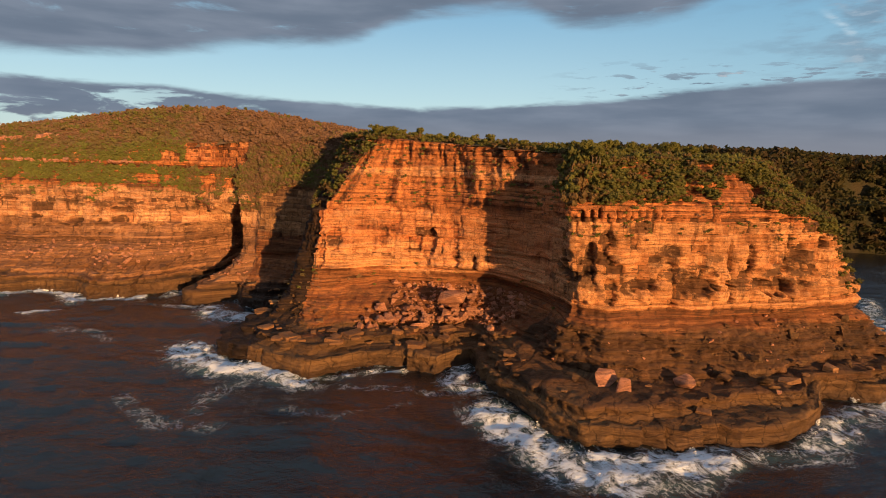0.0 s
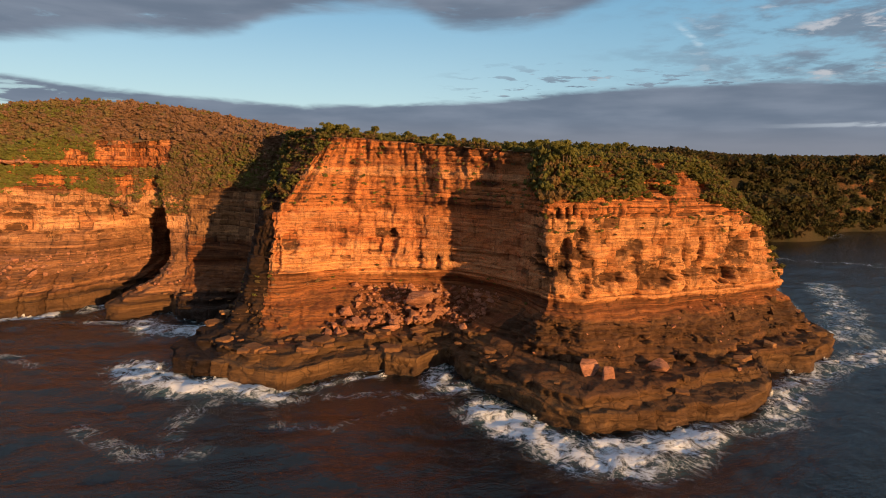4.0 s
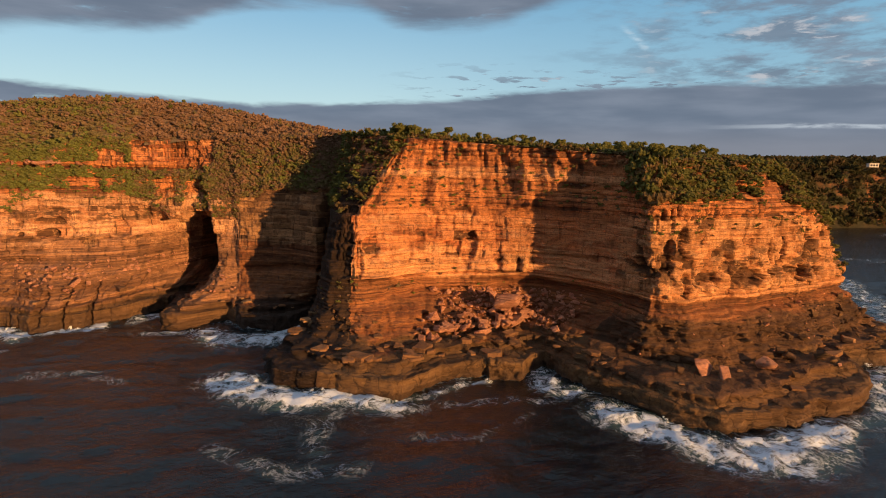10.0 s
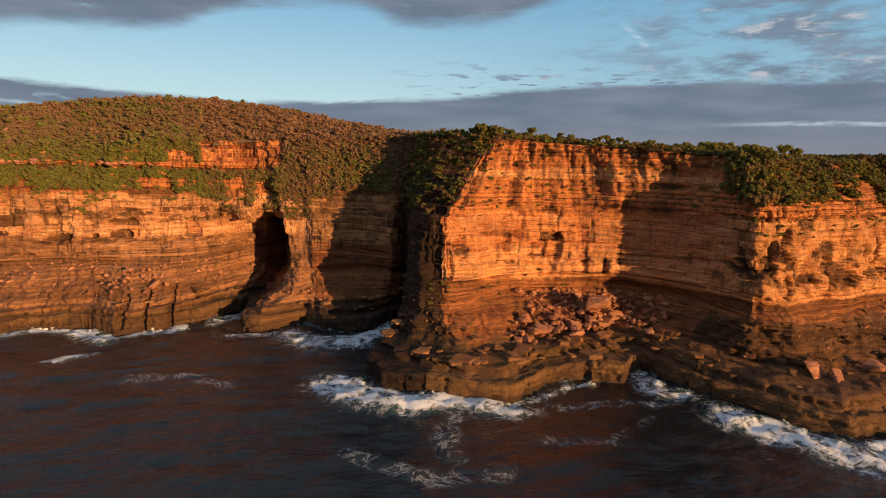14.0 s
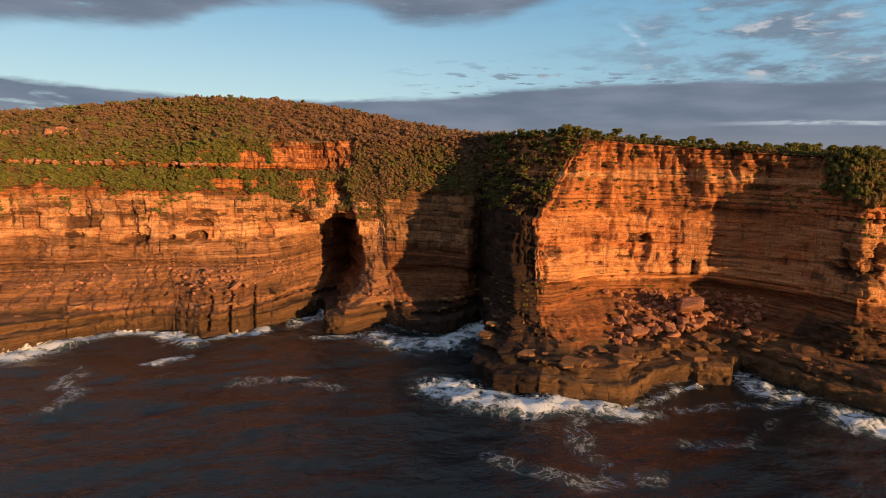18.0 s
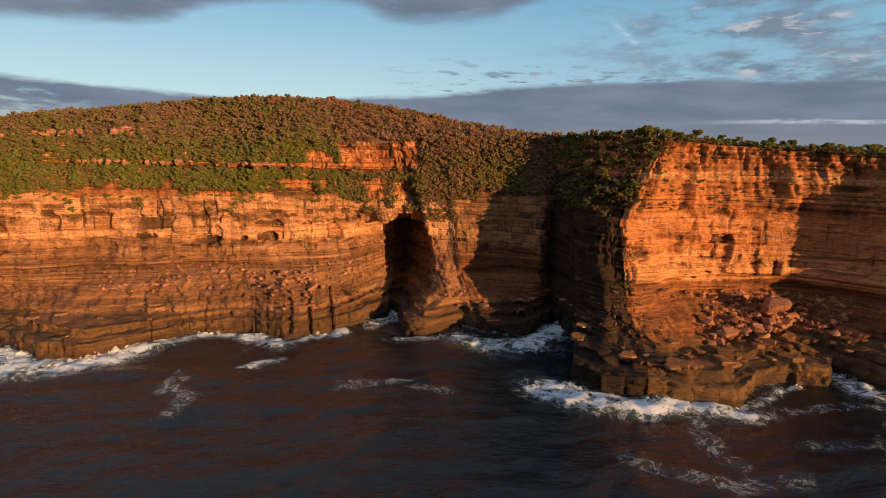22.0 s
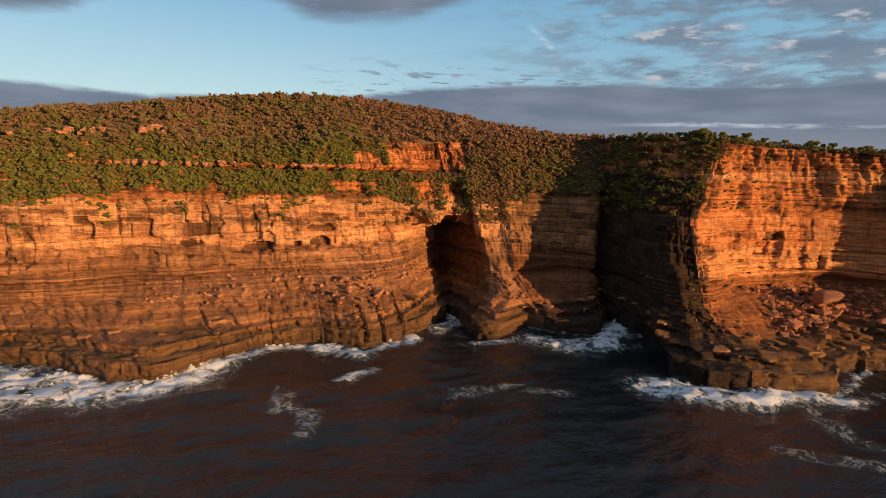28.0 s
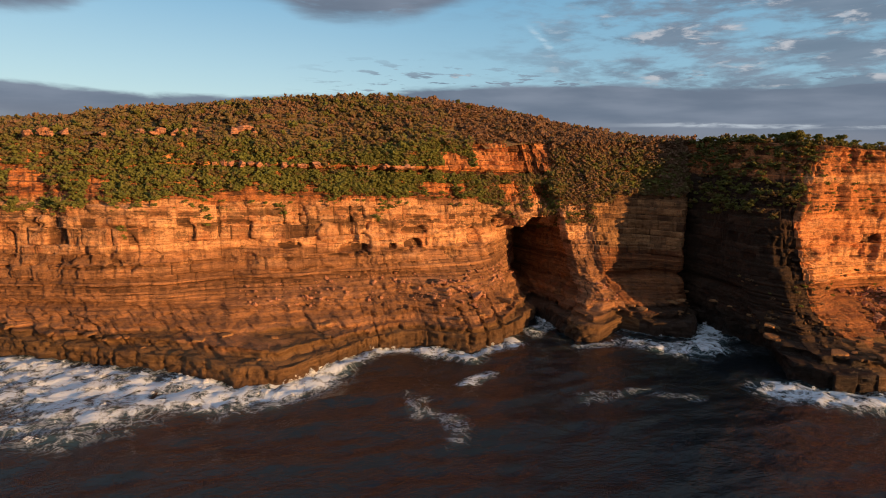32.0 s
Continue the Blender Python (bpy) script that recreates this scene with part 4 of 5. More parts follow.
lips = []
for d, h, k in ((0.8, 0.15, 0.0), (3.0, 0.1, 0.6), (7.0, -0.3, 1.0)):
    q = rim_xy - OUT * d
    lips.append(np.concatenate([q, ((1 - k) * top + k * land_z(q[:, 0], q[:, 1]) + h)[:, None], 0 * q[:, :1]], 1))
SURF = np.concatenate([SURF, np.stack(lips)], 0)
TONE, SURF = SURF[..., 3], SURF[..., :3]

SECTIONS = [("cliff_1", 0, 13.4, "orange-lit eastern sandstone headland above a wave-cut shelf"), ("cliff_2", 13.4, 21.3, "central sandstone headland with a rockfall recess"),
            ("cliff_3", 21.3, 26.2, "sandstone gully wall above the sea, its shade put into the rock colour"), ("cliff_7", 26.2, 30.4, "shaded brown bedded sandstone wall beside the gully"), ("cliff_4", 30.4, 33.4, "sunlit sandstone buttress beside a sea cave"),
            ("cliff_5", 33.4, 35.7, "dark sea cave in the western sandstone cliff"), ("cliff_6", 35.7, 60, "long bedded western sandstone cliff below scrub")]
BANDS = {"cliff_1": (ROCK_1, (("wave_cut_shelf", -9, 5.4), ("claystone_beds", 5.4, 15.5), ("sandstone_face", 15.5, 36.5), ("upper_beds", 36.5, 99))),
         "cliff_2": (ROCK_2, (("wave_cut_shelf", -9, 5.4), ("claystone_beds", 5.4, 17.0), ("sandstone_face", 17.0, 31.0), ("upper_beds", 31.0, 99))),
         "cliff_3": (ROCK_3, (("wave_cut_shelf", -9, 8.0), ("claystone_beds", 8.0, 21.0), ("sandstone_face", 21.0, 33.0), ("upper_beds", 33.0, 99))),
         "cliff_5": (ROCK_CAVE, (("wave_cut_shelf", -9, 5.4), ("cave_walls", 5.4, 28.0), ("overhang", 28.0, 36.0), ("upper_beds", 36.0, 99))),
         "cliff_4": (ROCK_4, (("wave_cut_shelf", -9, 5.4), ("claystone_beds", 5.4, 21.5), ("sandstone_face", 21.5, 33.0), ("upper_beds", 33.0, 99)))}
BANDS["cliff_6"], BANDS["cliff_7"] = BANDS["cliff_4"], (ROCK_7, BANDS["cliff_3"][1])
row_ref = np.concatenate([row_z, [98, 98, 98]])
for sname, s0, s1, slabel in SECTIONS:
    c0, c1 = np.searchsorted(u, [st_u(s0), st_u(s1)])
    c1 = min(c1 + 1, cols)
    base = new(sname)
    tagged(base, slabel, "cliff", kind="structure")
    mat, bands = BANDS[sname]
    for bname, z0, z1 in bands:
        r0, r1 = np.searchsorted(row_ref, [z0, z1])
        r1 = min(r1 + 1, len(row_ref))
        blockv = SURF[r0:r1, c0:c1]
        v = blockv.reshape(-1, 3)
        f = grid_faces(r1 - r0, c1 - c0)[:, ::-1]
        d = v[f]
        area = np.linalg.norm(np.cross(d[:, 2] - d[:, 0], d[:, 3] - d[:, 1]), axis=1)
        f = f[area > 1e-5]
        me = mesh_from(bname, v, f, mat)
        if len(me.vertices) == len(v):
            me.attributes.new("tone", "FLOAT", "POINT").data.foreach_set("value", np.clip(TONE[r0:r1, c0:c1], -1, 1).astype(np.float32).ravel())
        part_mesh(bname, me, base)

# ================= top of the land =================
RIMPOLY = np.concatenate([rim_xy[::4], [(-330, 300), (-330, 460), (100, 460), (100, 260)]])


def inside(x, y, poly):
    c = np.zeros(x.shape, dtype=bool)
    px, py = poly[:, 0], poly[:, 1]
    qx, qy = np.roll(px, 1), np.roll(py, 1)
    for a, b, e, f in zip(px, py, qx, qy):
        if b == f:
            continue
        hit = ((b > y) != (f > y)) & (x < (e - a) * (y - b) / (f - b) + a)
        c ^= hit
    return c


gx, gy = np.arange(-320, 112, 3.0), np.arange(100, 440, 3.0)
GX, GY = np.meshgrid(gx, gy)
GZ = land_z(GX, GY) + 0.5 * fbm(GX * 0.08, GY * 0.08, 0 * GX, 3, 3)
tv = np.stack([GX, GY, GZ], -1).reshape(-1, 3)
tf = grid_faces(len(gy), len(gx))
ctr = tv[tf].mean(1)
tf = tf[inside(ctr[:, 0], ctr[:, 1], RIMPOLY)]
ground = new("ground", mesh_from("ground", tv, tf, SOIL, True))
tagged(ground, "scrub-covered headland soil behind the cliff rim", "ground", kind="structure")

# ================= sea =================
WATER, N = material("sea_water")
pos = N.add("ShaderNodeNewGeometry").outputs["Position"]
foam = N.add("ShaderNodeAttribute", attribute_name="foam").outputs["Fac"]
lace = N.noise(pos, 0.30, 9.0, 0.70, 0.7)
lace2 = N.noise(pos, 1.5, 5.0, 0.68, 0.8)
ridge_ = N.math("ABSOLUTE", N.math("SUBTRACT", N.noise(pos, 0.16, 8.0, 0.68, 0.8), 0.5))
web = N.step(ridge_, 0.040, 0.006)
mixn = N.math("SUBTRACT", N.math("ADD", N.math("MULTIPLY", lace, 0.80), N.math("MULTIPLY", lace2, 0.20)), 0.5)
f1 = N.step(N.math("ADD", N.math("MULTIPLY", foam, 0.74), N.math("MULTIPLY", mixn, 2.6)), 0.48, 0.80)
f2 = N.math("MULTIPLY", N.math("MULTIPLY", web, N.step(foam, 0.10, 0.55)), N.step(lace2, 0.30, 0.60))
white = N.math("MAXIMUM", f1, N.math("MULTIPLY", f2, 0.42))
ripple = N.math("ADD", N.noise(N.scaled(pos, 0.62, 1.1, 1.0), 0.80, 4.0, 0.58, 0.5), N.math("MULTIPLY", N.noise(N.scaled(pos, 0.8, 1.2, 1.0), 2.6, 3.0, 0.55, 0.4), 0.25))
churn = N.step(foam, 0.12, 0.75)
deep = N.mix(churn, (0.005, 0.009, 0.012), (0.030, 0.060, 0.066))
col = N.mix(white, deep, (0.70, 0.82, 0.92))
rough = N.math("MULTIPLY_ADD", white, 0.62, 0.15)
hgt = N.math("ADD", ripple, N.math("MULTIPLY", N.math("MULTIPLY", white, lace2), 0.45))
finish(N, col, rough, hgt, 1.0, 0.37, spec=0.5)


def axis(lo, hi, step, far_lo, far_hi):
    a = list(np.arange(lo, hi + step, step))
    d = step
    while a[-1] < far_hi:
        d *= 1.25
        a.append(a[-1] + d)
    d = step
    while a[0] > far_lo:
        d *= 1.25
        a.insert(0, a[0] - d)
    return np.array(a)


sx, sy = axis(-262, 172, 0.85, -4500, 4500), axis(28, 214, 0.85, -4500, 4500)
SX, SY = np.meshgrid(sx, sy)
# distance from the water's edge
edge_pts = LV[::2, 1, :2]
DIST = np.full(SX.shape, 200.0)
near = (SX > -280) & (SX < 190) & (SY > 20) & (SY < 235)
pts = np.stack([SX[near], SY[near]], -1)
best = np.full(len(pts), 1e9)
for k in range(0, len(edge_pts), 60):
    e = edge_pts[k:k + 60]
    best = np.minimum(best, ((pts[:, None, :] - e[None]) ** 2).sum(-1).min(1))
DIST[near] = np.sqrt(best)
# surf: lines along which the swell breaks or trails off, with half-width and strength
SURF_LINES = [([(9, 97), (13, 91), (17, 84), (24, 79), (34, 79), (44, 82)], 4.0, 1.0), ([(20, 78), (30, 75), (38, 77)], 3.6, 0.75), ([(6, 124), (4, 116), (2, 110), (6, 107)], 2.6, 0.85),
              ([(47, 85), (56, 84), (63, 84)], 2.6, 0.6), ([(63, 88), (72, 95), (86, 102), (99, 108), (113, 113), (128, 118), (145, 124)], 3.8, 0.75), ([(118, 125), (134, 140), (150, 158), (166, 180)], 5.0, 0.7), ([(285, 318), (300, 300), (330, 296), (365, 290), (420, 285)], 7.0, 0.8), ([(190, 240), (212, 224), (240, 208)], 3.5, 0.45), ([(124, 150), (134, 168), (146, 190)], 3.0, 0.7),
              ([(-61, 129), (-57, 121), (-48, 117), (-38, 115), (-28, 110)], 3.9, 1.0), ([(-40, 112), (-43, 106), (-44, 97)], 2.4, 0.40), ([(-28, 112), (-18, 115), (-8, 117)], 1.2, 0.7),
              ([(-68, 160), (-61, 154), (-52, 153), (-44, 158), (-40, 163)], 4.2, 0.95), ([(-30, 96), (-18, 93), (-8, 99)], 1.6, 0.30), ([(-20, 110), (-12, 107), (0, 104)], 1.6, 0.42),
              ([(-210, 200), (-196, 190), (-186, 180), (-177, 170), (-164, 164), (-153, 163), (-144, 169)], 4.6, 1.0), ([(-208, 186), (-194, 177), (-182, 168)], 7.5, 0.95), ([(-215, 178), (-200, 168), (-188, 162)], 6.0, 0.6), ([(-203, 192), (-192, 184), (-181, 176), (-171, 171)], 6.5, 1.0),
              ([(-142, 171), (-132, 176), (-122, 177), (-112, 168.5), (-104, 171), (-96, 174)], 2.7, 1.0), ([(-88, 178), (-81, 181), (-79, 187)], 2.2, 0.75), ([(-82, 166), (-74, 163), (-66, 166)], 1.3, 0.7),
              ([(-120, 156), (-112, 159)], 1.5, 0.85), ([(-131, 152), (-134, 147), (-129, 142), (-131, 135)], 2.0, 0.5), ([(-100, 140), (-88, 137), (-80, 131)], 1.8, 0.35), ([(-60, 100), (-50, 92), (-40, 90)], 2.2, 0.4)]
FOAM = 0.70 * np.exp(-DIST / 1.1) * smooth01(fbm(SX * 0.05, SY * 0.05, 0 * SX, 2, 19), -0.5, 0.5)
wx_, wy_ = SX + 1.6 * fbm(SX * 0.11, SY * 0.11, 0 * SX, 3, 23), SY + 1.6 * fbm(SX * 0.11, SY * 0.11, 0 * SX, 3, 29)
for line, half, strength in SURF_LINES:
    line = np.array(line, dtype=float)
    dist = np.full(SX.shape, 1e9)
    for a, b in zip(line[:-1], line[1:]):
        d = b - a
        t = np.clip(((wx_ - a[0]) * d[0] + (wy_ - a[1]) * d[1]) / (d @ d), 0, 1)
        dist = np.minimum(dist, np.hypot(wx_ - a[0] - t * d[0], wy_ - a[1] - t * d[1]))
    FOAM = np.maximum(FOAM, strength * np.minimum(1.0, 1.25 * np.exp(-(dist / half) ** 2) + 0.24 * np.exp(-(dist / (2.2 * half)) ** 2)))
drift = smooth01(fbm(SX * 0.035, SY * 0.06, 0 * SX, 4, 77), 0.05, 0.75)
FOAM = np.maximum(FOAM, 0.24 * drift * np.exp(-np.maximum(DIST - 5, 0) / 28.0))
calm = np.exp(-((np.abs(SX + 40) / 320) ** 4 + (np.abs(SY - 110) / 260) ** 4))
SZ = (0.55 * fbm(SX * 0.055 + SY * 0.02, SY * 0.11, 0 * SX, 3, 200) + 0.26 * fbm(SX * 0.20 + SY * 0.06, SY * 0.42 - SX * 0.05, 0 * SX, 3, 210)) * calm
SZ = SZ + np.clip(FOAM - 0.35, 0, 1) * (0.45 + 0.6 * fbm(SX * 0.4, SY * 0.4, 0 * SX, 3, 220)) * 1.0
me = mesh_from("water", np.stack([SX, SY, SZ], -1).reshape(-1, 3), grid_faces(len(sy), len(sx)), WATER, True)
att = me.attributes.new("foam", "FLOAT", "POINT")
att.data.foreach_set("value", np.clip(FOAM, 0, 1.2).astype(np.float32).ravel())
tagged(new("water", me), "dark brown-blue ocean with white surf round the rocks", "sea", kind="structure")


# ================= plants =================
def leaf_cloud(rng, lobes, tufts, size, squash=1.0, filled=False):
    """Leaf tufts on the outside of several lobes: arrays of triangles' corners (n, 3, 3)."""
    quads = []
    axes = np.array([(1, 0, 0), (0, 1, 0), (-1, 0, 0), (0, -1, 0), (0, 0, 1), (0, 0, -0.7)], dtype=float)
    core = np.array([(0, 1, 4), (1, 2, 4), (2, 3, 4), (3, 0, 4), (1, 0, 5), (2, 1, 5), (3, 2, 5), (0, 3, 5)])
    for (cx, cy, cz, r) in lobes:
        if filled and r > 0.25:
            a = rng.uniform(0, 6.283)
            turn = np.array([(math.cos(a), math.sin(a), 0), (-math.sin(a), math.cos(a), 0), (0, 0, squash)])
            quads.append((np.array([cx, cy, cz]) + (axes * rng.uniform(0.75, 1.05, (6, 1)) * r) @ turn)[core])
        n = int(tufts * r * r)
        d = rng.normal(0, 1, (n, 3))
        d[:, 2] = np.abs(d[:, 2]) * 1.1 - 0.35
        d /= np.linalg.norm(d, axis=1)[:, None]
        p = np.array([cx, cy, cz]) + d * r * rng.uniform(0.55, 1.15, (n, 1)) * np.array([1, 1, squash])
        nrm = d + rng.normal(0, 0.22, (n, 3))
        nrm /= np.linalg.norm(nrm, axis=1)[:, None]
        a = np.cross(nrm, rng.normal(0, 1, (n, 3)))
        a /= np.linalg.norm(a, axis=1)[:, None] + 1e-9
        b = np.cross(nrm, a)
        s = size * rng.uniform(0.6, 1.4, (n, 1))
        a, b = a * s * 0.62, b * s
        bend = nrm * s * 0.35
        quads.append(np.stack([p - b - bend, p + a * 1.5 + bend * 0.6, p + b - bend], 1))
    return np.concatenate(quads)


def shrub_variants(seed, count, tufts, size, filled=False):
    rng = np.random.default_rng(seed)
    out = []
    for _ in range(count):
        k = rng.integers(3, 6)
        lobes = [(0, 0, 0.4, 0.6)] + [(rng.uniform(-0.8, 0.8), rng.uniform(-0.8, 0.8), rng.uniform(0.2, 1.0), rng.uniform(0.22, 0.5)) for _ in range(k + 2)]
        out.append(leaf_cloud(rng, lobes, tufts, size, 0.85, filled))
    return out


def scatter(name, places, variants, mat, label, category, seed, kinds=None):
    """All shrubs of a slope in one mesh. places: x, y, z, radius, height; kinds: each plant's tone."""
    rng = np.random.default_rng(seed)
    chunks = []
    for (x, y, z, r, h) in places:
        q = variants[rng.integers(len(variants))]
        a = rng.uniform(0, 6.283)
        c, s = math.cos(a), math.sin(a)
        m = np.array([[c * r, -s * r, 0], [s * r, c * r, 0], [0, 0, h]])
        chunks.append(q.reshape(-1, 3) @ m.T + np.array([x, y, z]))
    v = np.concatenate(chunks)
    me = mesh_from(name, v, np.arange(len(v)).reshape(-1, 3), mat)
    tone = np.repeat(rng.random(len(chunks)) if kinds is None else kinds, [len(c) for c in chunks])
    me.attributes.new("tone", "FLOAT", "POINT").data.foreach_set("value", tone.astype(np.float32))
    ob = new(name, me)
    return tagged(ob, label, category, kind="stuff")


rng = np.random.default_rng(21)
SHRUBS = shrub_variants(3, 12, 52, 0.15, True)
LOW_SHRUBS = shrub_variants(4, 12, 36, 0.20, True)


def jitter_grid(x0, x1, y0, y1, d, rng):
    x, y = np.meshgrid(np.arange(x0, x1, d), np.arange(y0, y1, d))
    return (x + rng.uniform(-0.45, 0.45, x.shape) * d).ravel(), (y + rng.uniform(-0.45, 0.45, x.shape) * d).ravel()


def slope_points(s0, s1, z_lo, z_hi, count, rng, depth=0.0):
    """Points on the cliff's surface between two stations and two heights; depth: metres sunk into it."""
    c = np.searchsorted(u, rng.uniform(st_u(s0), st_u(s1), count)).clip(0, cols - 1)
    zt = rng.uniform(0, 1, count)
    lo = np.maximum(z_lo if not callable(z_lo) else z_lo(c), 0)
    hi = z_hi if not callable(z_hi) else z_hi(c)
    z = lo + (hi - lo) * zt
    r = np.searchsorted(row_z, z).clip(0, rows_n - 1)
    p = SURF[r, c].copy()
    p[:, :2] -= OUT[c] * depth
    return p


# hillside of the western cliffs
x, y = jitter_grid(-300, -24, 190, 262, 1.6, rng)
keep = inside(x, y, RIMPOLY) & (y < 244 + 0.22 * np.abs(x + 100))
x, y = x[keep], y[keep]
size = 1.05 + 0.95 * rng.random(len(x)) ** 2.5 + 0.3 * (fbm(x * 0.1, y * 0.1, 0 * x, 2, 5) > 0.3)
hill = [(a, b, c - 0.2, s, s * rng.uniform(0.65, 1.15)) for a, b, c, s in zip(x, y, land_z(x, y), size)]
p = slope_points(29.0, 50.6, lambda c: LV[c, 6, 2] + 0.6, lambda c: LV[c, 7, 2] + 0.5, 9200, rng)
wood = slope_points(25.8, 33.2, lambda c: LV[c, 6, 2] + 2.5, lambda c: LV[c, 7, 2] + 0.5, 2000, rng)
wood = wood[~((wood[:, 0] < -68) & (wood[:, 2] > 41))]
hill += [(*q, s, s * rng.uniform(0.8, 1.2)) for q, s in zip(wood, rng.uniform(0.7, 1.6, len(wood)))]
hang = slope_points(30.0, 48.5, lambda c: LV[c, 6, 2] - 5.5, lambda c: LV[c, 6, 2] + 1.0, 1500, rng)
hang = hang[fbm(hang[:, 0] * 0.17, hang[:, 2] * 0.06, 0 * hang[:, 0], 3, 59) > 0.25]
hill += [(*q, s, s * rng.uniform(0.7, 1.1)) for q, s in zip(hang, rng.uniform(0.5, 1.2, len(hang)))]
dense = (fbm(p[:, 0] * 0.06, p[:, 2] * 0.12, 0 * p[:, 0], 3, 51) > -0.75) & ((p[:, 2] > 37) | (fbm(p[:, 0] * 0.17, p[:, 2] * 0.06, 0 * p[:, 0], 3, 59) > -0.7))
bare = ((p[:, 0] > -93) & (p[:, 0] < -68) & (p[:, 2] > 39.3) & (p[:, 2] < 49.0)) | ((np.abs(p[:, 2] - 40.7) < 0.9) & (p[:, 0] > -140) & (rng.random(len(p)) < 0.7))
p = p[dense & ~bare]
hill += [(*q, s, s * rng.uniform(0.7, 1.1)) for q, s in zip(p, 0.7 + 0.9 * rng.random(len(p)) ** 2)]
scatter("hillside_scrub", hill, LOW_SHRUBS, LEAF_HILL, "dense olive and rust coloured coastal scrub on the hillside", "scrub", 5,
        [0.45 * rng.random() + 0.5 * float(smooth01(np.array(q[2]), 40.0, 53.0)) + 0.14 * rng.normal() + (0.35 if q[0] > -92 else 0.0) for q in hill])

# tops of the central and eastern headlands
x, y = jitter_grid(-36, 100, 112, 178, 2.3, rng)
keep = inside(x, y, RIMPOLY)
x, y = x[keep], y[keep]
size = (1.0 + 0.9 * rng.random(len(x))) * np.where((x < 37) & (y < 130) & (x > 20), 0.85, np.where((x < 24) & (y < 170), 0.8, 1.0))
tops = [(a, b, c - 0.2, s, s * rng.uniform(0.8, 1.3)) for a, b, c, s in zip(x, y, land_z(x, y), size)]
p = slope_points(0.5, 11.0, lambda c: LV[c, 6, 2] + 0.6, lambda c: LV[c, 7, 2] + 0.3, 1700, rng)
p = p[fbm(p[:, 0] * 0.09, p[:, 2] * 0.2, 0 * p[:, 0], 3, 52) > -0.45]
tops += [(*q, s, s * rng.uniform(0.7, 1.1)) for q, s in zip(p, rng.uniform(0.7, 1.6, len(p)))]
p = slope_points(2.4, 7.5, lambda c: LV[c, 6, 2] - 1.5, lambda c: LV[c, 7, 2] + 0.3, 2300, rng)
p = p[fbm(p[:, 0] * 0.11, p[:, 2] * 0.25, 0 * p[:, 0], 3, 54) > -0.5]
tops += [(*q, s, s * rng.uniform(0.7, 1.1)) for q, s in zip(p, rng.uniform(0.6, 1.5, len(p)))]
p = slope_points(0.5, 3.4, 17, 34, 260, rng)
tops += [(*q, s, s) for q, s in zip(p, rng.uniform(0.6, 1.3, len(p)))]
p = slope_points(20.9, 25.8, lambda c: LV[c, 6, 2] - 5, lambda c: LV[c, 7, 2] + 0.3, 480, rng)
p = p[fbm(p[:, 0] * 0.2, p[:, 2] * 0.12, 0 * p[:, 0], 3, 58) > 0.25 - 0.10 * (p[:, 2] - 31)]
tops += [(*q, s, s) for q, s in zip(p, rng.uniform(0.7, 1.5, len(p)))]
for _ in range(170):
    a, b = rng.uniform(24, 38), rng.uniform(122, 133)
    if inside(np.array([a]), np.array([b]), RIMPOLY)[0]:
        s = rng.uniform(0.7, 1.2)
        tops.append((a, b, float(land_z(np.array([a]), np.array([b]))[0]) - 0.1, s, s))
p = slope_points(8.0, 13.6, lambda c: LV[c, 6, 2] + 1.2, lambda c: LV[c, 7, 2] + 0.3, 900, rng)
p = p[fbm(p[:, 0] * 0.15, p[:, 2] * 0.2, 0 * p[:, 0], 3, 55) > -0.35]
tops += [(*q, s, s) for q, s in zip(p, rng.uniform(0.8, 1.5, len(p)))]
p = slope_points(11.2, 13.3, lambda c: LV[c, 6, 2] - 0.3, lambda c: LV[c, 7, 2], 90, rng)
tops += [(*q, s, s * 1.5) for q, s in zip(p, rng.uniform(1.1, 1.9, len(p)))]
scatter("headland_scrub", tops, SHRUBS, LEAF_GREEN, "green coastal scrub on the headland tops", "scrub", 6)

# tufts that cling to the upper beds
tuft = []
for s0, s1, z0, z1, n in ((13, 24, 33, 49, 260), (3, 13, 30, 38, 160), (30, 48, 30, 35, 260), (13, 24, 12, 18, 60)):
    p = slope_points(s0, s1, z0, z1, n, rng)
    tuft += [(*q, s, s * 0.8) for q, s in zip(p, rng.uniform(0.3, 0.75, len(p)))]
scatter("cliff_tufts", tuft, shrub_variants(8, 5, 50, 0.36), LEAF_HILL, "small dry tufts rooted in cracks of the rock", "tufts", 7)


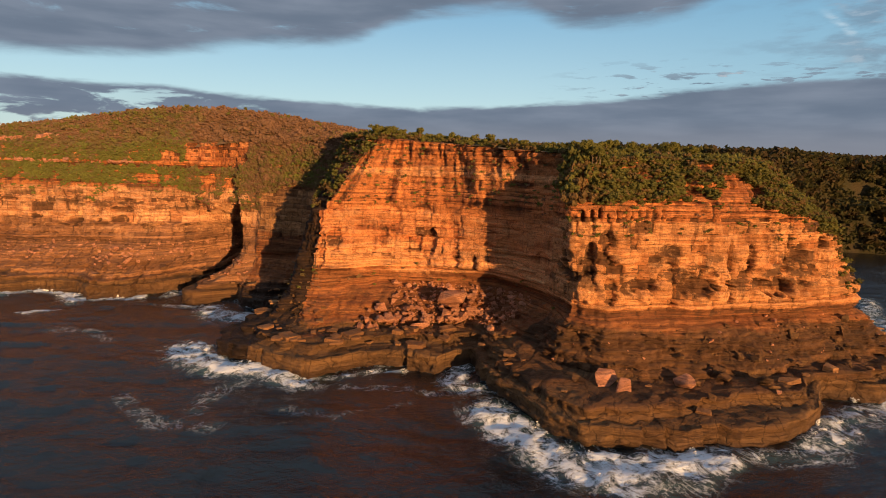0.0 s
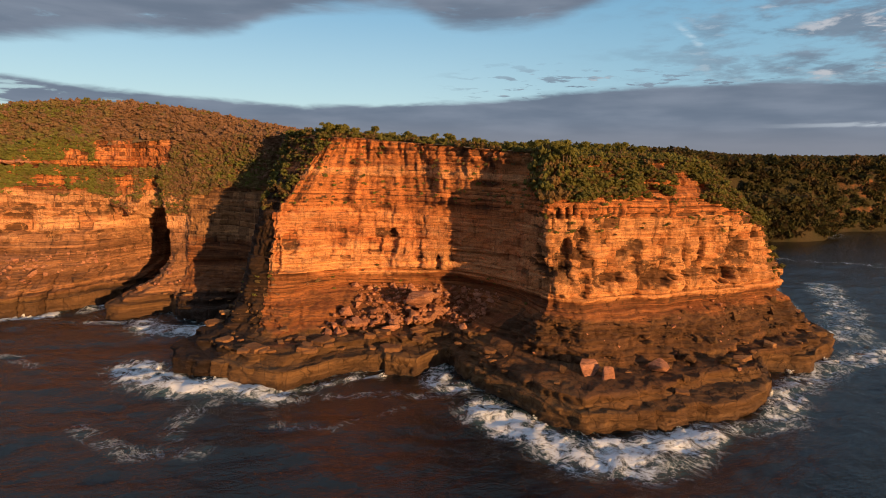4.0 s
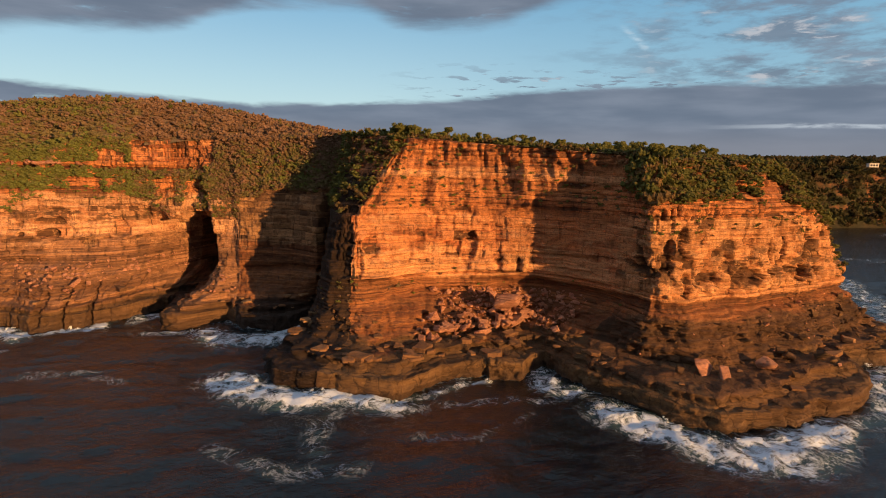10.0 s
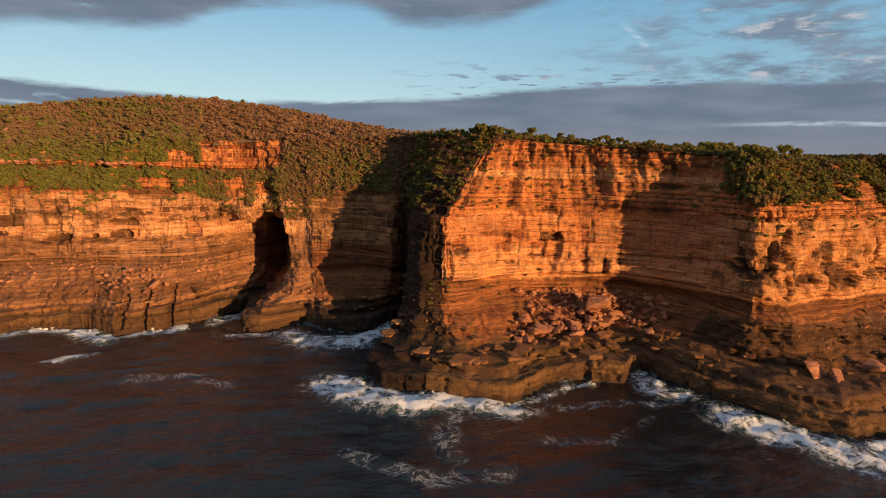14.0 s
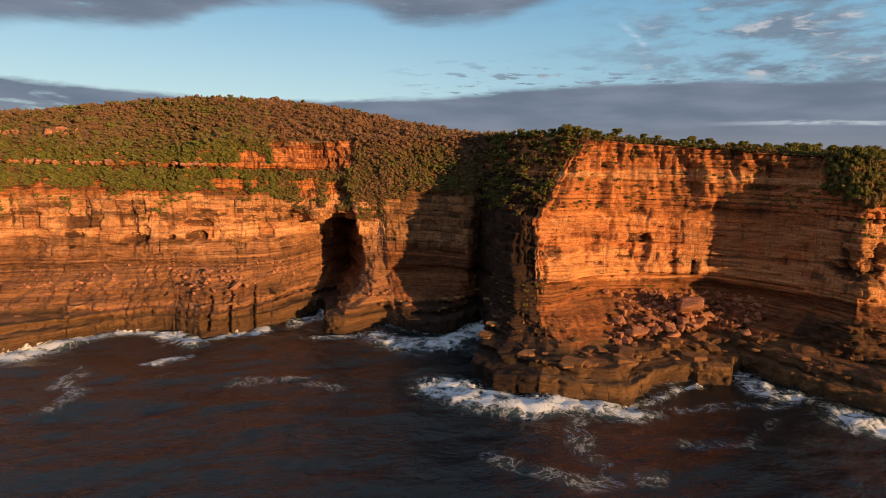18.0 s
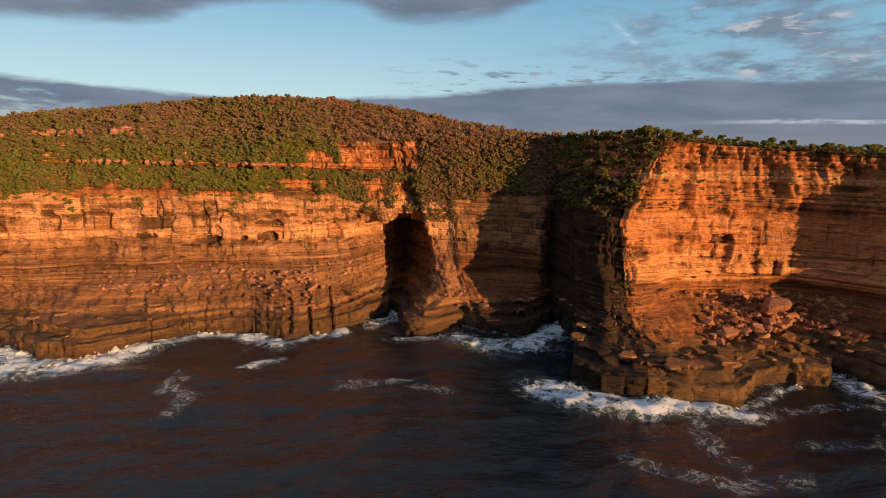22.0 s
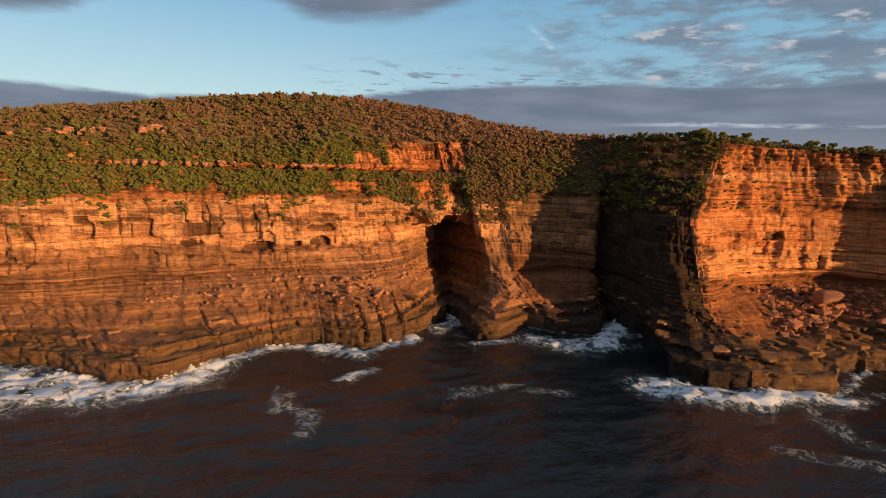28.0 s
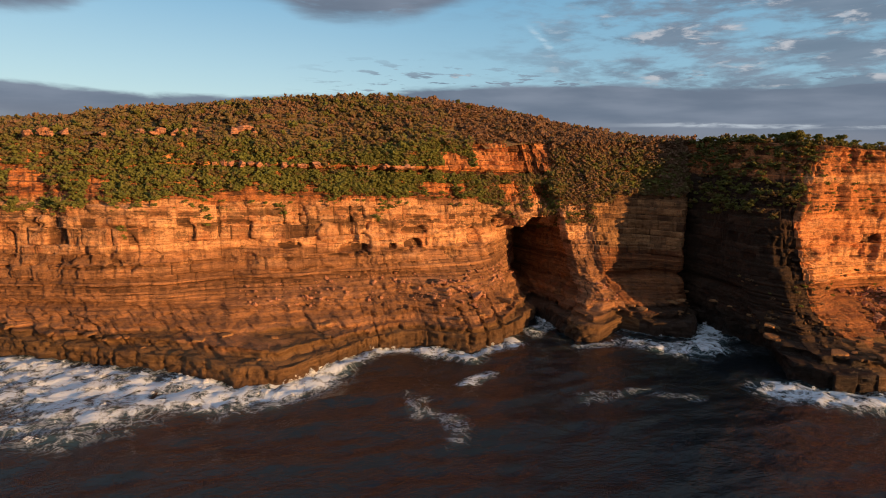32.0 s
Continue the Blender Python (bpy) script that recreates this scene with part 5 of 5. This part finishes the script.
def tree_mesh(seed, h):
    """A wind-bent coastal tree: trunk with limbs, and a ragged crown. Returns the two meshes."""
    rng = np.random.default_rng(seed)
    bm = bmesh.new()
    lean = Vector((rng.uniform(-0.25, 0.25), rng.uniform(-0.25, 0.25), 0))
    tips = []

    def limb(a, b, r0, r1):
        d = (b - a)
        m = Matrix.Translation((a + b) / 2) @ d.to_track_quat("Z", "Y").to_matrix().to_4x4()
        bmesh.ops.create_cone(bm, segments=6, radius1=r0, radius2=r1, depth=d.length, matrix=m)

    fork = Vector((0, 0, h * 0.42)) + lean * h * 0.5
    limb(Vector((0, 0, -0.6)), fork, 0.035 * h, 0.024 * h)
    for _ in range(rng.integers(4, 7)):
        a = rng.uniform(0, 6.283)
        tip = fork + Vector((math.cos(a) * h * rng.uniform(0.12, 0.36), math.sin(a) * h * rng.uniform(0.12, 0.36), h * rng.uniform(0.12, 0.42))) + lean * h * 0.3
        limb(fork, tip, 0.017 * h, 0.007 * h)
        tips.append(tip)
    trunk = bpy.data.meshes.new("trunk")
    bm.to_mesh(trunk)
    bm.free()
    trunk.materials.append(BARK)
    lobes = [(t.x, t.y, t.z, h * rng.uniform(0.12, 0.21)) for t in tips] + [(t.x * 0.6, t.y * 0.6, t.z - 0.12 * h, h * rng.uniform(0.1, 0.16)) for t in tips] + [(fork.x, fork.y, fork.z + 0.28 * h, 0.2 * h)]
    q = leaf_cloud(rng, lobes, 420, 0.15, 0.8)
    crown = mesh_from("crown", q.reshape(-1, 3), np.arange(q.size // 3).reshape(-1, 3), LEAF_GREEN)
    return trunk, crown


TREES = []
for k in range(6):
    trunk, crown = tree_mesh(100 + k, 3.3 + 0.28 * k)
    t = new("tree")
    tagged(t, "wind-bent coastal tree with a ragged dark crown", "tree", "trees along the cliff top")
    part_mesh("trunk", trunk, t)
    part_mesh("crown", crown, t)
    TREES.append(t)


def plant(k, x, y, s):
    z = float(land_z(np.array([x]), np.array([y]))[0])
    m = Matrix.Translation((x, y, z - 0.1)) @ Matrix.Rotation(rng.uniform(0, 6.28), 4, "Z")
    return (TREES[k], m, s)


spots = []
for s_ in np.linspace(13.6, 23.6, 76):
    c = int(np.searchsorted(u, st_u(s_)))
    d = rng.uniform(3.0, 11.0)
    q = rim_xy[min(c, cols - 1)] - OUT[min(c, cols - 1)] * d
    spots.append((q[0] + rng.uniform(-1, 1), q[1], rng.uniform(0.4, 0.8) + (0.2 if rng.random() < 0.15 else 0.0)))
for _ in range(9):
    spots.append((rng.uniform(28.5, 33), rng.uniform(116.5, 122), rng.uniform(0.7, 1.0)))
for _ in range(34):
    spots.append((rng.uniform(36, 66), rng.uniform(134, 156), rng.uniform(0.7, 1.1)))
for _ in range(60):
    xx = rng.uniform(-190, -40)
    spots.append((xx, rng.uniform(222, 242) - 0.10 * max(0, xx + 100), rng.uniform(0.35, 0.62)))
used = set()
for xx, yy, s in spots:
    k = int(rng.integers(6))
    ob, m, s = plant(k, xx, yy, s)
    if k not in used:
        used.add(k)
        ob.matrix_basis = m @ Matrix.Diagonal((s, s, s, 1))
    else:
        c = copy_thing(ob, m)
        c.scale = (s, s, s)


# ================= fallen rock =================
def boulder_mesh(seed):
    rng = np.random.default_rng(seed)
    bm = bmesh.new()
    sc = np.array([1.0, rng.uniform(0.6, 0.95), rng.uniform(0.45, 0.8)])
    for _ in range(11):
        d = rng.uniform(-1, 1, 3)
        d = d / max(np.abs(d).max(), 0.2) * rng.uniform(0.75, 1.0)
        bm.verts.new(Vector(d * sc * 0.5))
    bmesh.ops.convex_hull(bm, input=bm.verts)
    loose = [v for v in bm.verts if not v.link_faces]
    bmesh.ops.delete(bm, geom=loose, context="VERTS")
    bmesh.ops.bevel(bm, geom=bm.edges[:], offset=0.03, segments=1, affect="EDGES", clamp_overlap=True)
    me = bpy.data.meshes.new("boulder")
    bm.to_mesh(me)
    bm.free()
    me.materials.append(ROCK_BLOCK)
    return me


BOULDERS = [boulder_mesh(300 + k) for k in range(10)]
WET_BOULDERS = [m.copy() for m in BOULDERS]
for m in WET_BOULDERS:
    m.materials[0] = ROCK_SHELF


def shelf_height(x, y, most=60.0):
    """Height of the cliff's surface under a point, by the nearest part of it that faces up, no higher than most."""
    d = (SURF[:rows_n, :, 0] - x) ** 2 + (SURF[:rows_n, :, 1] - y) ** 2 + 1e6 * (SURF[:rows_n, :, 2] > most)
    near = d < max(1.2, d.min() * 1.2)
    return float(SURF[:rows_n, :, 2][near].max()) if near.any() else 0.0


def boulder(x, y, size, label, group, sink=0.25, z=None, tilt=25, meshes=BOULDERS):
    k = int(rng.integers(10))
    ob = new("boulder", meshes[k])
    zz = shelf_height(x, y, 15.0) if z is None else z
    ob.matrix_basis = Matrix.Translation((x, y, zz + size * (0.3 - sink * 0.5))) @ Euler([radians(rng.uniform(-tilt, tilt)), radians(rng.uniform(-tilt, tilt)), rng.uniform(0, 6.28)]).to_matrix().to_4x4() @ Matrix.Diagonal((size, size, size, 1))
    return tagged(ob, label, "boulder", group)


FALL = "boulders of the rockfall"
boulder(3.2, 134.2, 9.5, "very large tilted orange sandstone block on the rockfall", FALL, 0.2, z=9.6, tilt=12)
boulder(-4.5, 129.5, 5.0, "large pale fallen block at the foot of the rockfall", FALL)
boulder(8.0, 134.0, 4.6, "large broken orange block on the rockfall", FALL)
boulder(1.5, 134.5, 4.2, "large broken orange block on the rockfall", FALL)
for _ in range(135):
    t_ = rng.random()
    xx = -19 + 29 * t_ + rng.normal(0, 1.6)
    yy = 128.8 + 4.5 * t_ + abs(rng.normal(0, 2.6))
    boulder(xx, yy, float(np.clip(rng.lognormal(0.30, 0.6), 0.6, 4.2)), "reddish fallen sandstone block in the rockfall", FALL)

# ================= far coast =================
def far_land(name, label, spine, half, height, seed, grid, leaf_size, count):
    """A wooded headland across the bay: a rounded ridge along a spine, with a canopy."""
    rng_ = np.random.default_rng(seed)
    sp = np.array(spine, dtype=float)
    gx_ = np.arange(sp[:, 0].min() - half, sp[:, 0].max() + half, grid)
    gy_ = np.arange(sp[:, 1].min() - half, sp[:, 1].max() + half, grid)
    X, Y = np.meshgrid(gx_, gy_)

    def h_at(x, y):
        best = np.full(x.shape, 1e9)
        for a, b in zip(sp[:-1], sp[1:]):
            d = b - a
            t = np.clip(((x - a[0]) * d[0] + (y - a[1]) * d[1]) / (d @ d), 0, 1)
            best = np.minimum(best, np.hypot(x - a[0] - t * d[0], y - a[1] - t * d[1]))
        best = best + 14 * fbm(x * 0.012, y * 0.012, 0 * x, 3, seed)
        prof = 1 - smooth01(best, half * 0.58, half * 0.90)
        return height * prof * (0.94 + 0.06 * fbm(x * 0.01, y * 0.01, 0 * x, 2, seed + 5)) - 2.0, best

    Z, _ = h_at(X, Y)
    base = new(name, mesh_from(name, np.stack([X, Y, Z], -1).reshape(-1, 3), grid_faces(len(gy_), len(gx_)), SOIL_FAR, True))
    tagged(base, label, "headland", kind="structure")
    x = rng_.uniform(gx_[0], min(gx_[-1], 540), count)
    y = rng_.uniform(gy_[0], gy_[-1], count)
    z, _ = h_at(x, y)
    ok = (z > 1.5 + 2 * fbm(x * 0.03, y * 0.03, 0 * x, 2, seed + 9)) & (y < np.interp(x, sp[:, 0], sp[:, 1]) + 0.5 * half)
    pl = [(a, b, c - 0.8, r, r * 1.0) for a, b, c, r in zip(x[ok], y[ok], z[ok], rng_.uniform(3.4, 6.2, ok.sum()))]
    scatter(name + "_forest", pl, shrub_variants(seed, 5, 50, leaf_size * 0.9), LEAF_FAR, "dark forest canopy over the far headland", "forest", seed)
    return base


far_land("far_headland", "dark wooded headland across the bay with low bluffs", [(120, 350), (220, 400), (330, 430), (480, 400), (620, 380)], 110, 51, 61, 6.0, 0.30, 15000)
far_land("bay_spur", "low wooded spur behind the eastern headland", [(150, 330), (205, 322), (250, 322)], 45, 24, 62, 4.0, 0.30, 2600)

# ================= rocks awash =================
for xx, yy, sz in ((119, 118, 7.5), (127, 121, 6.5), (134, 126, 7.0), (141, 135, 8.0), (148, 145, 6.0), (112, 114, 6.0), (-168.5, 163.5, 7.5), (-176, 171, 5.0), (-62, 127, 3.5)):
    boulder(xx, yy, sz, "dark wet rock awash in the surf", "rocks awash", 0.9, z=-0.9, tilt=8, meshes=WET_BOULDERS)
for k in range(18):
    xx, yy = (rng.uniform(24, 62), rng.uniform(97, 104)) if k < 10 else (rng.uniform(66, 98), rng.uniform(106, 117))
    boulder(xx, yy, float(np.clip(rng.lognormal(0.35, 0.5), 0.8, 3.6)), "weathered block resting on the rock shelf", "blocks on the shelf", meshes=WET_BOULDERS)
def rubble(name, places, meshes, label, lift=0.02):
    """Loose rubble too small to count, joined. places: x, y, z, size."""
    vs, fs, n0 = [], [], 0
    for (x, y, z, size) in places:
        me_ = meshes[int(rng.integers(len(meshes)))]
        m = np.array(Matrix.Translation((x, y, z + lift * size)) @ Euler([rng.uniform(-0.5, 0.5), rng.uniform(-0.5, 0.5), rng.uniform(0, 6.28)]).to_matrix().to_4x4())
        v = np.array([p.co[:] for p in me_.vertices]) * size
        vs.append(v @ m[:3, :3].T + m[:3, 3])
        fs += [[k + n0 for k in p.vertices] for p in me_.polygons]
        n0 += len(v)
    me_ = bpy.data.meshes.new(name)
    me_.from_pydata(np.concatenate(vs).tolist(), [], fs)
    me_.materials.append(meshes[0].materials[0])
    tagged(new(name, me_), label, "rubble", kind="stuff")


def slope_rubble(s0, s1, lo, hi, count, small, big_):
    p = slope_points(s0, s1, lo, hi, count, rng)
    return [(*q, float(np.clip(rng.lognormal(math.log(small * 0.8), 0.7), 0.35, big_))) for q in p]


rubble("shelf_rubble", slope_rubble(2.8, 12.4, 5.0, 13.0, 210, 0.8, 2.6) + slope_rubble(20.5, 24.0, 5.0, 11.0, 70, 0.9, 2.0), WET_BOULDERS, "weathered brown rubble on the slope below the eastern face")
rubble("ledge_rubble", slope_rubble(14.3, 18.6, 6.0, 12.8, 560, 0.8, 2.4) + slope_rubble(35.5, 43.0, 9.5, 15.0, 330, 0.6, 1.5) + slope_rubble(2.8, 12.4, 5.0, 14.0, 40, 0.7, 1.4), BOULDERS, "pinkish broken rubble on ledges and the rockfall", 0.2)
boulder(31.0, 100.0, 6.0, "large slanting red slab on the rock shelf", "blocks on the shelf", 0.4)
boulder(33.5, 96.5, 5.0, "broken orange slab on the rock shelf", "blocks on the shelf", 0.4)
boulder(46.0, 99.0, 4.6, "dark broken slab on the rock shelf", "blocks on the shelf", 0.4)
for k in range(34):
    xx = rng.normal(-107, 5.5)
    boulder(xx, rng.uniform(179, 188), float(np.clip(rng.lognormal(0.1, 0.5), 0.6, 3.6)), "pale fallen block on the western ledge", "blocks on the ledge")
for k in range(16):
    boulder(rng.normal(-66, 3.0), rng.uniform(173, 181), float(np.clip(rng.lognormal(0.1, 0.45), 0.6, 2.6)), "reddish fallen block at the buttress foot", "blocks at the buttress")

# ================= houses far off =================
WALL, N = material("painted_wall")
finish(N, N.mix(N.noise(N.add("ShaderNodeTexCoord").outputs["Object"], 1.5), (0.72, 0.68, 0.60), (0.80, 0.77, 0.70)), 0.8)
ROOF, N = material("metal_roof")
finish(N, N.mix(N.noise(N.add("ShaderNodeTexCoord").outputs["Object"], 2.0), (0.55, 0.52, 0.48), (0.66, 0.63, 0.58)), 0.5)
PANE, N = material("dark_pane")
finish(N, (0.02, 0.025, 0.03), 0.08, spec=0.5)


def box_bm(w, d, h, x=0, y=0, z=0):
    bm = bmesh.new()
    bmesh.ops.create_cube(bm, size=1, matrix=Matrix.Translation((x, y, z + h / 2)) @ Matrix.Diagonal((w, d, h, 1)))
    return bm


def house(x, y, z, w, d, turn):
    ob = new("house")
    tagged(ob, "small pale flat-roofed house among the trees", "house")
    part("wall", box_bm(w, d, 2.8), WALL, ob)
    part("roof", box_bm(w + 0.8, d + 0.8, 0.3, z=2.8), ROOF, ob)
    for k in range(3):
        part("window", box_bm(w * 0.18, 0.08, 1.2, -w * 0.3 + k * w * 0.3, -d / 2 - 0.03, 0.9), PANE, ob)
    ob.matrix_basis = pose(x, y, z, 0, 0, turn)
    return ob


house(-135.6, 262, 57.4, 5.5, 5, 20)
house(372, 330, 44.4, 6, 5, -30)

# ================= breaking surf =================
FOAM_W, N = material("white_spray")
finish(N, N.mix(N.noise(N.add("ShaderNodeNewGeometry").outputs["Position"], 1.2), (0.70, 0.78, 0.87), (0.82, 0.89, 0.95)), 0.8, spec=0.2)
FPROB = np.clip(FOAM - 0.45, 0, 1) * (SX > -262) * (SX < 172) * (SY > 28) * (SY < 214)
FPROB = FPROB * smooth01(fbm(SX * 0.16, SY * 0.16, 0 * SX, 3, 301), 0.0, 0.6) * (0.08 + 2.5 * np.exp(-DIST / 2.0))
flatp = (FPROB / FPROB.sum()).ravel()
picks = rng.choice(flatp.size, 300, p=flatp)
sxp, syp, szp = SX.ravel()[picks], SY.ravel()[picks], SZ.ravel()[picks]
near_rock = np.exp(-DIST.ravel()[picks] / 3.0)
spray = [(a + rng.normal(0, 0.4), b + rng.normal(0, 0.4), c - 0.25, rng.uniform(0.4, 1.0), rng.uniform(0.12, 0.4) * (1 + 3.0 * n * rng.random() ** 2)) for a, b, c, n in zip(sxp, syp, szp, near_rock)]
scatter("surf_spray", spray, shrub_variants(77, 6, 120, 0.15), FOAM_W, "white breaking surf and spray against the rocks", "surf", 78)

# ================= loose slabs of the shelf =================
def slab_mesh(seed):
    rng_ = np.random.default_rng(seed)
    bm = bmesh.new()
    n = int(rng_.integers(5, 8))
    ang = np.sort(rng_.uniform(0, 6.283, n) * 0.35 + np.arange(n) * 6.283 / n * 0.9)
    rim_ = [(math.cos(a) * rng_.uniform(0.38, 0.55), math.sin(a) * rng_.uniform(0.28, 0.42)) for a in ang]
    for zz_, f in ((-0.16, 1.0), (0.14, 0.94)):
        for px_, py_ in rim_:
            bm.verts.new((px_ * f, py_ * f, zz_ + rng_.uniform(-0.02, 0.02)))
    bmesh.ops.convex_hull(bm, input=bm.verts)
    bmesh.ops.delete(bm, geom=[v for v in bm.verts if not v.link_faces], context="VERTS")
    bmesh.ops.bevel(bm, geom=bm.edges[:], offset=0.022, segments=1, affect="EDGES", clamp_overlap=True)
    me_ = bpy.data.meshes.new("flat_stone")
    bm.to_mesh(me_)
    bm.free()
    me_.materials.append(ROCK_SLAB)
    return me_


SLABS = [slab_mesh(500 + k) for k in range(8)]


def slab(x, y, size):
    ob = new("flat_stone", SLABS[int(rng.integers(8))])
    z = shelf_height(x, y, 7.5)
    ob.matrix_basis = Matrix.Translation((x, y, z + size * 0.02)) @ Euler([radians(rng.uniform(-6, 6)), radians(rng.uniform(-6, 6)), rng.uniform(0, 6.28)]).to_matrix().to_4x4() @ Matrix.Diagonal((size, size, size * rng.uniform(0.4, 0.75), 1))
    tagged(ob, "flat brown stone split from the rock shelf", "stone", "stones on the shelf")


for k in range(26):
    c = int(np.searchsorted(u, st_u(rng.uniform(16.2, 21.2))))
    f = rng.uniform(0.1, 0.8)
    q = LV[c, 2] * (1 - f) + LV[c, 3] * f
    slab(q[0], q[1], float(np.clip(rng.lognormal(1.15, 0.45), 1.2, 6.5)))
for k in range(120):
    c = int(rng.uniform(0.09, 0.93) * cols)
    f = rng.uniform(0.1, 1.0)
    q = LV[c, 2] * (1 - f) + LV[c, 3] * f
    if LV[c, 3, 2] < 10 and not (abs(q[0] + 76) < 8):
        slab(q[0], q[1], float(np.clip(rng.lognormal(0.75, 0.45), 1.0, 5.0)))

for k in range(34):
    xx = rng.uniform(-205, -148)
    yy = 222.0 + 0.29 * max(0.0, -160.0 - xx) + rng.normal(0, 0.9)
    boulder(xx, yy, float(np.clip(rng.lognormal(0.9, 0.3), 1.5, 3.6)), "pale sandstone outcrop among the hillside scrub", "outcrops of the hillside", 0.2, z=float(land_z(np.array([xx]), np.array([yy]))[0]) + 0.7)
for k in range(30):
    c = int(np.searchsorted(u, st_u(rng.uniform(38.5, 43.5))))
    q = SURF[int(np.searchsorted(row_z, 40.9)), c] + np.array([OUT[c, 0] * 0.6, OUT[c, 1] * 0.6, 0.0])
    boulder(q[0], q[1], rng.uniform(1.6, 3.0), "pale weathered outcrop along the upper ledge", "outcrops of the hillside", 0.3, z=q[2])
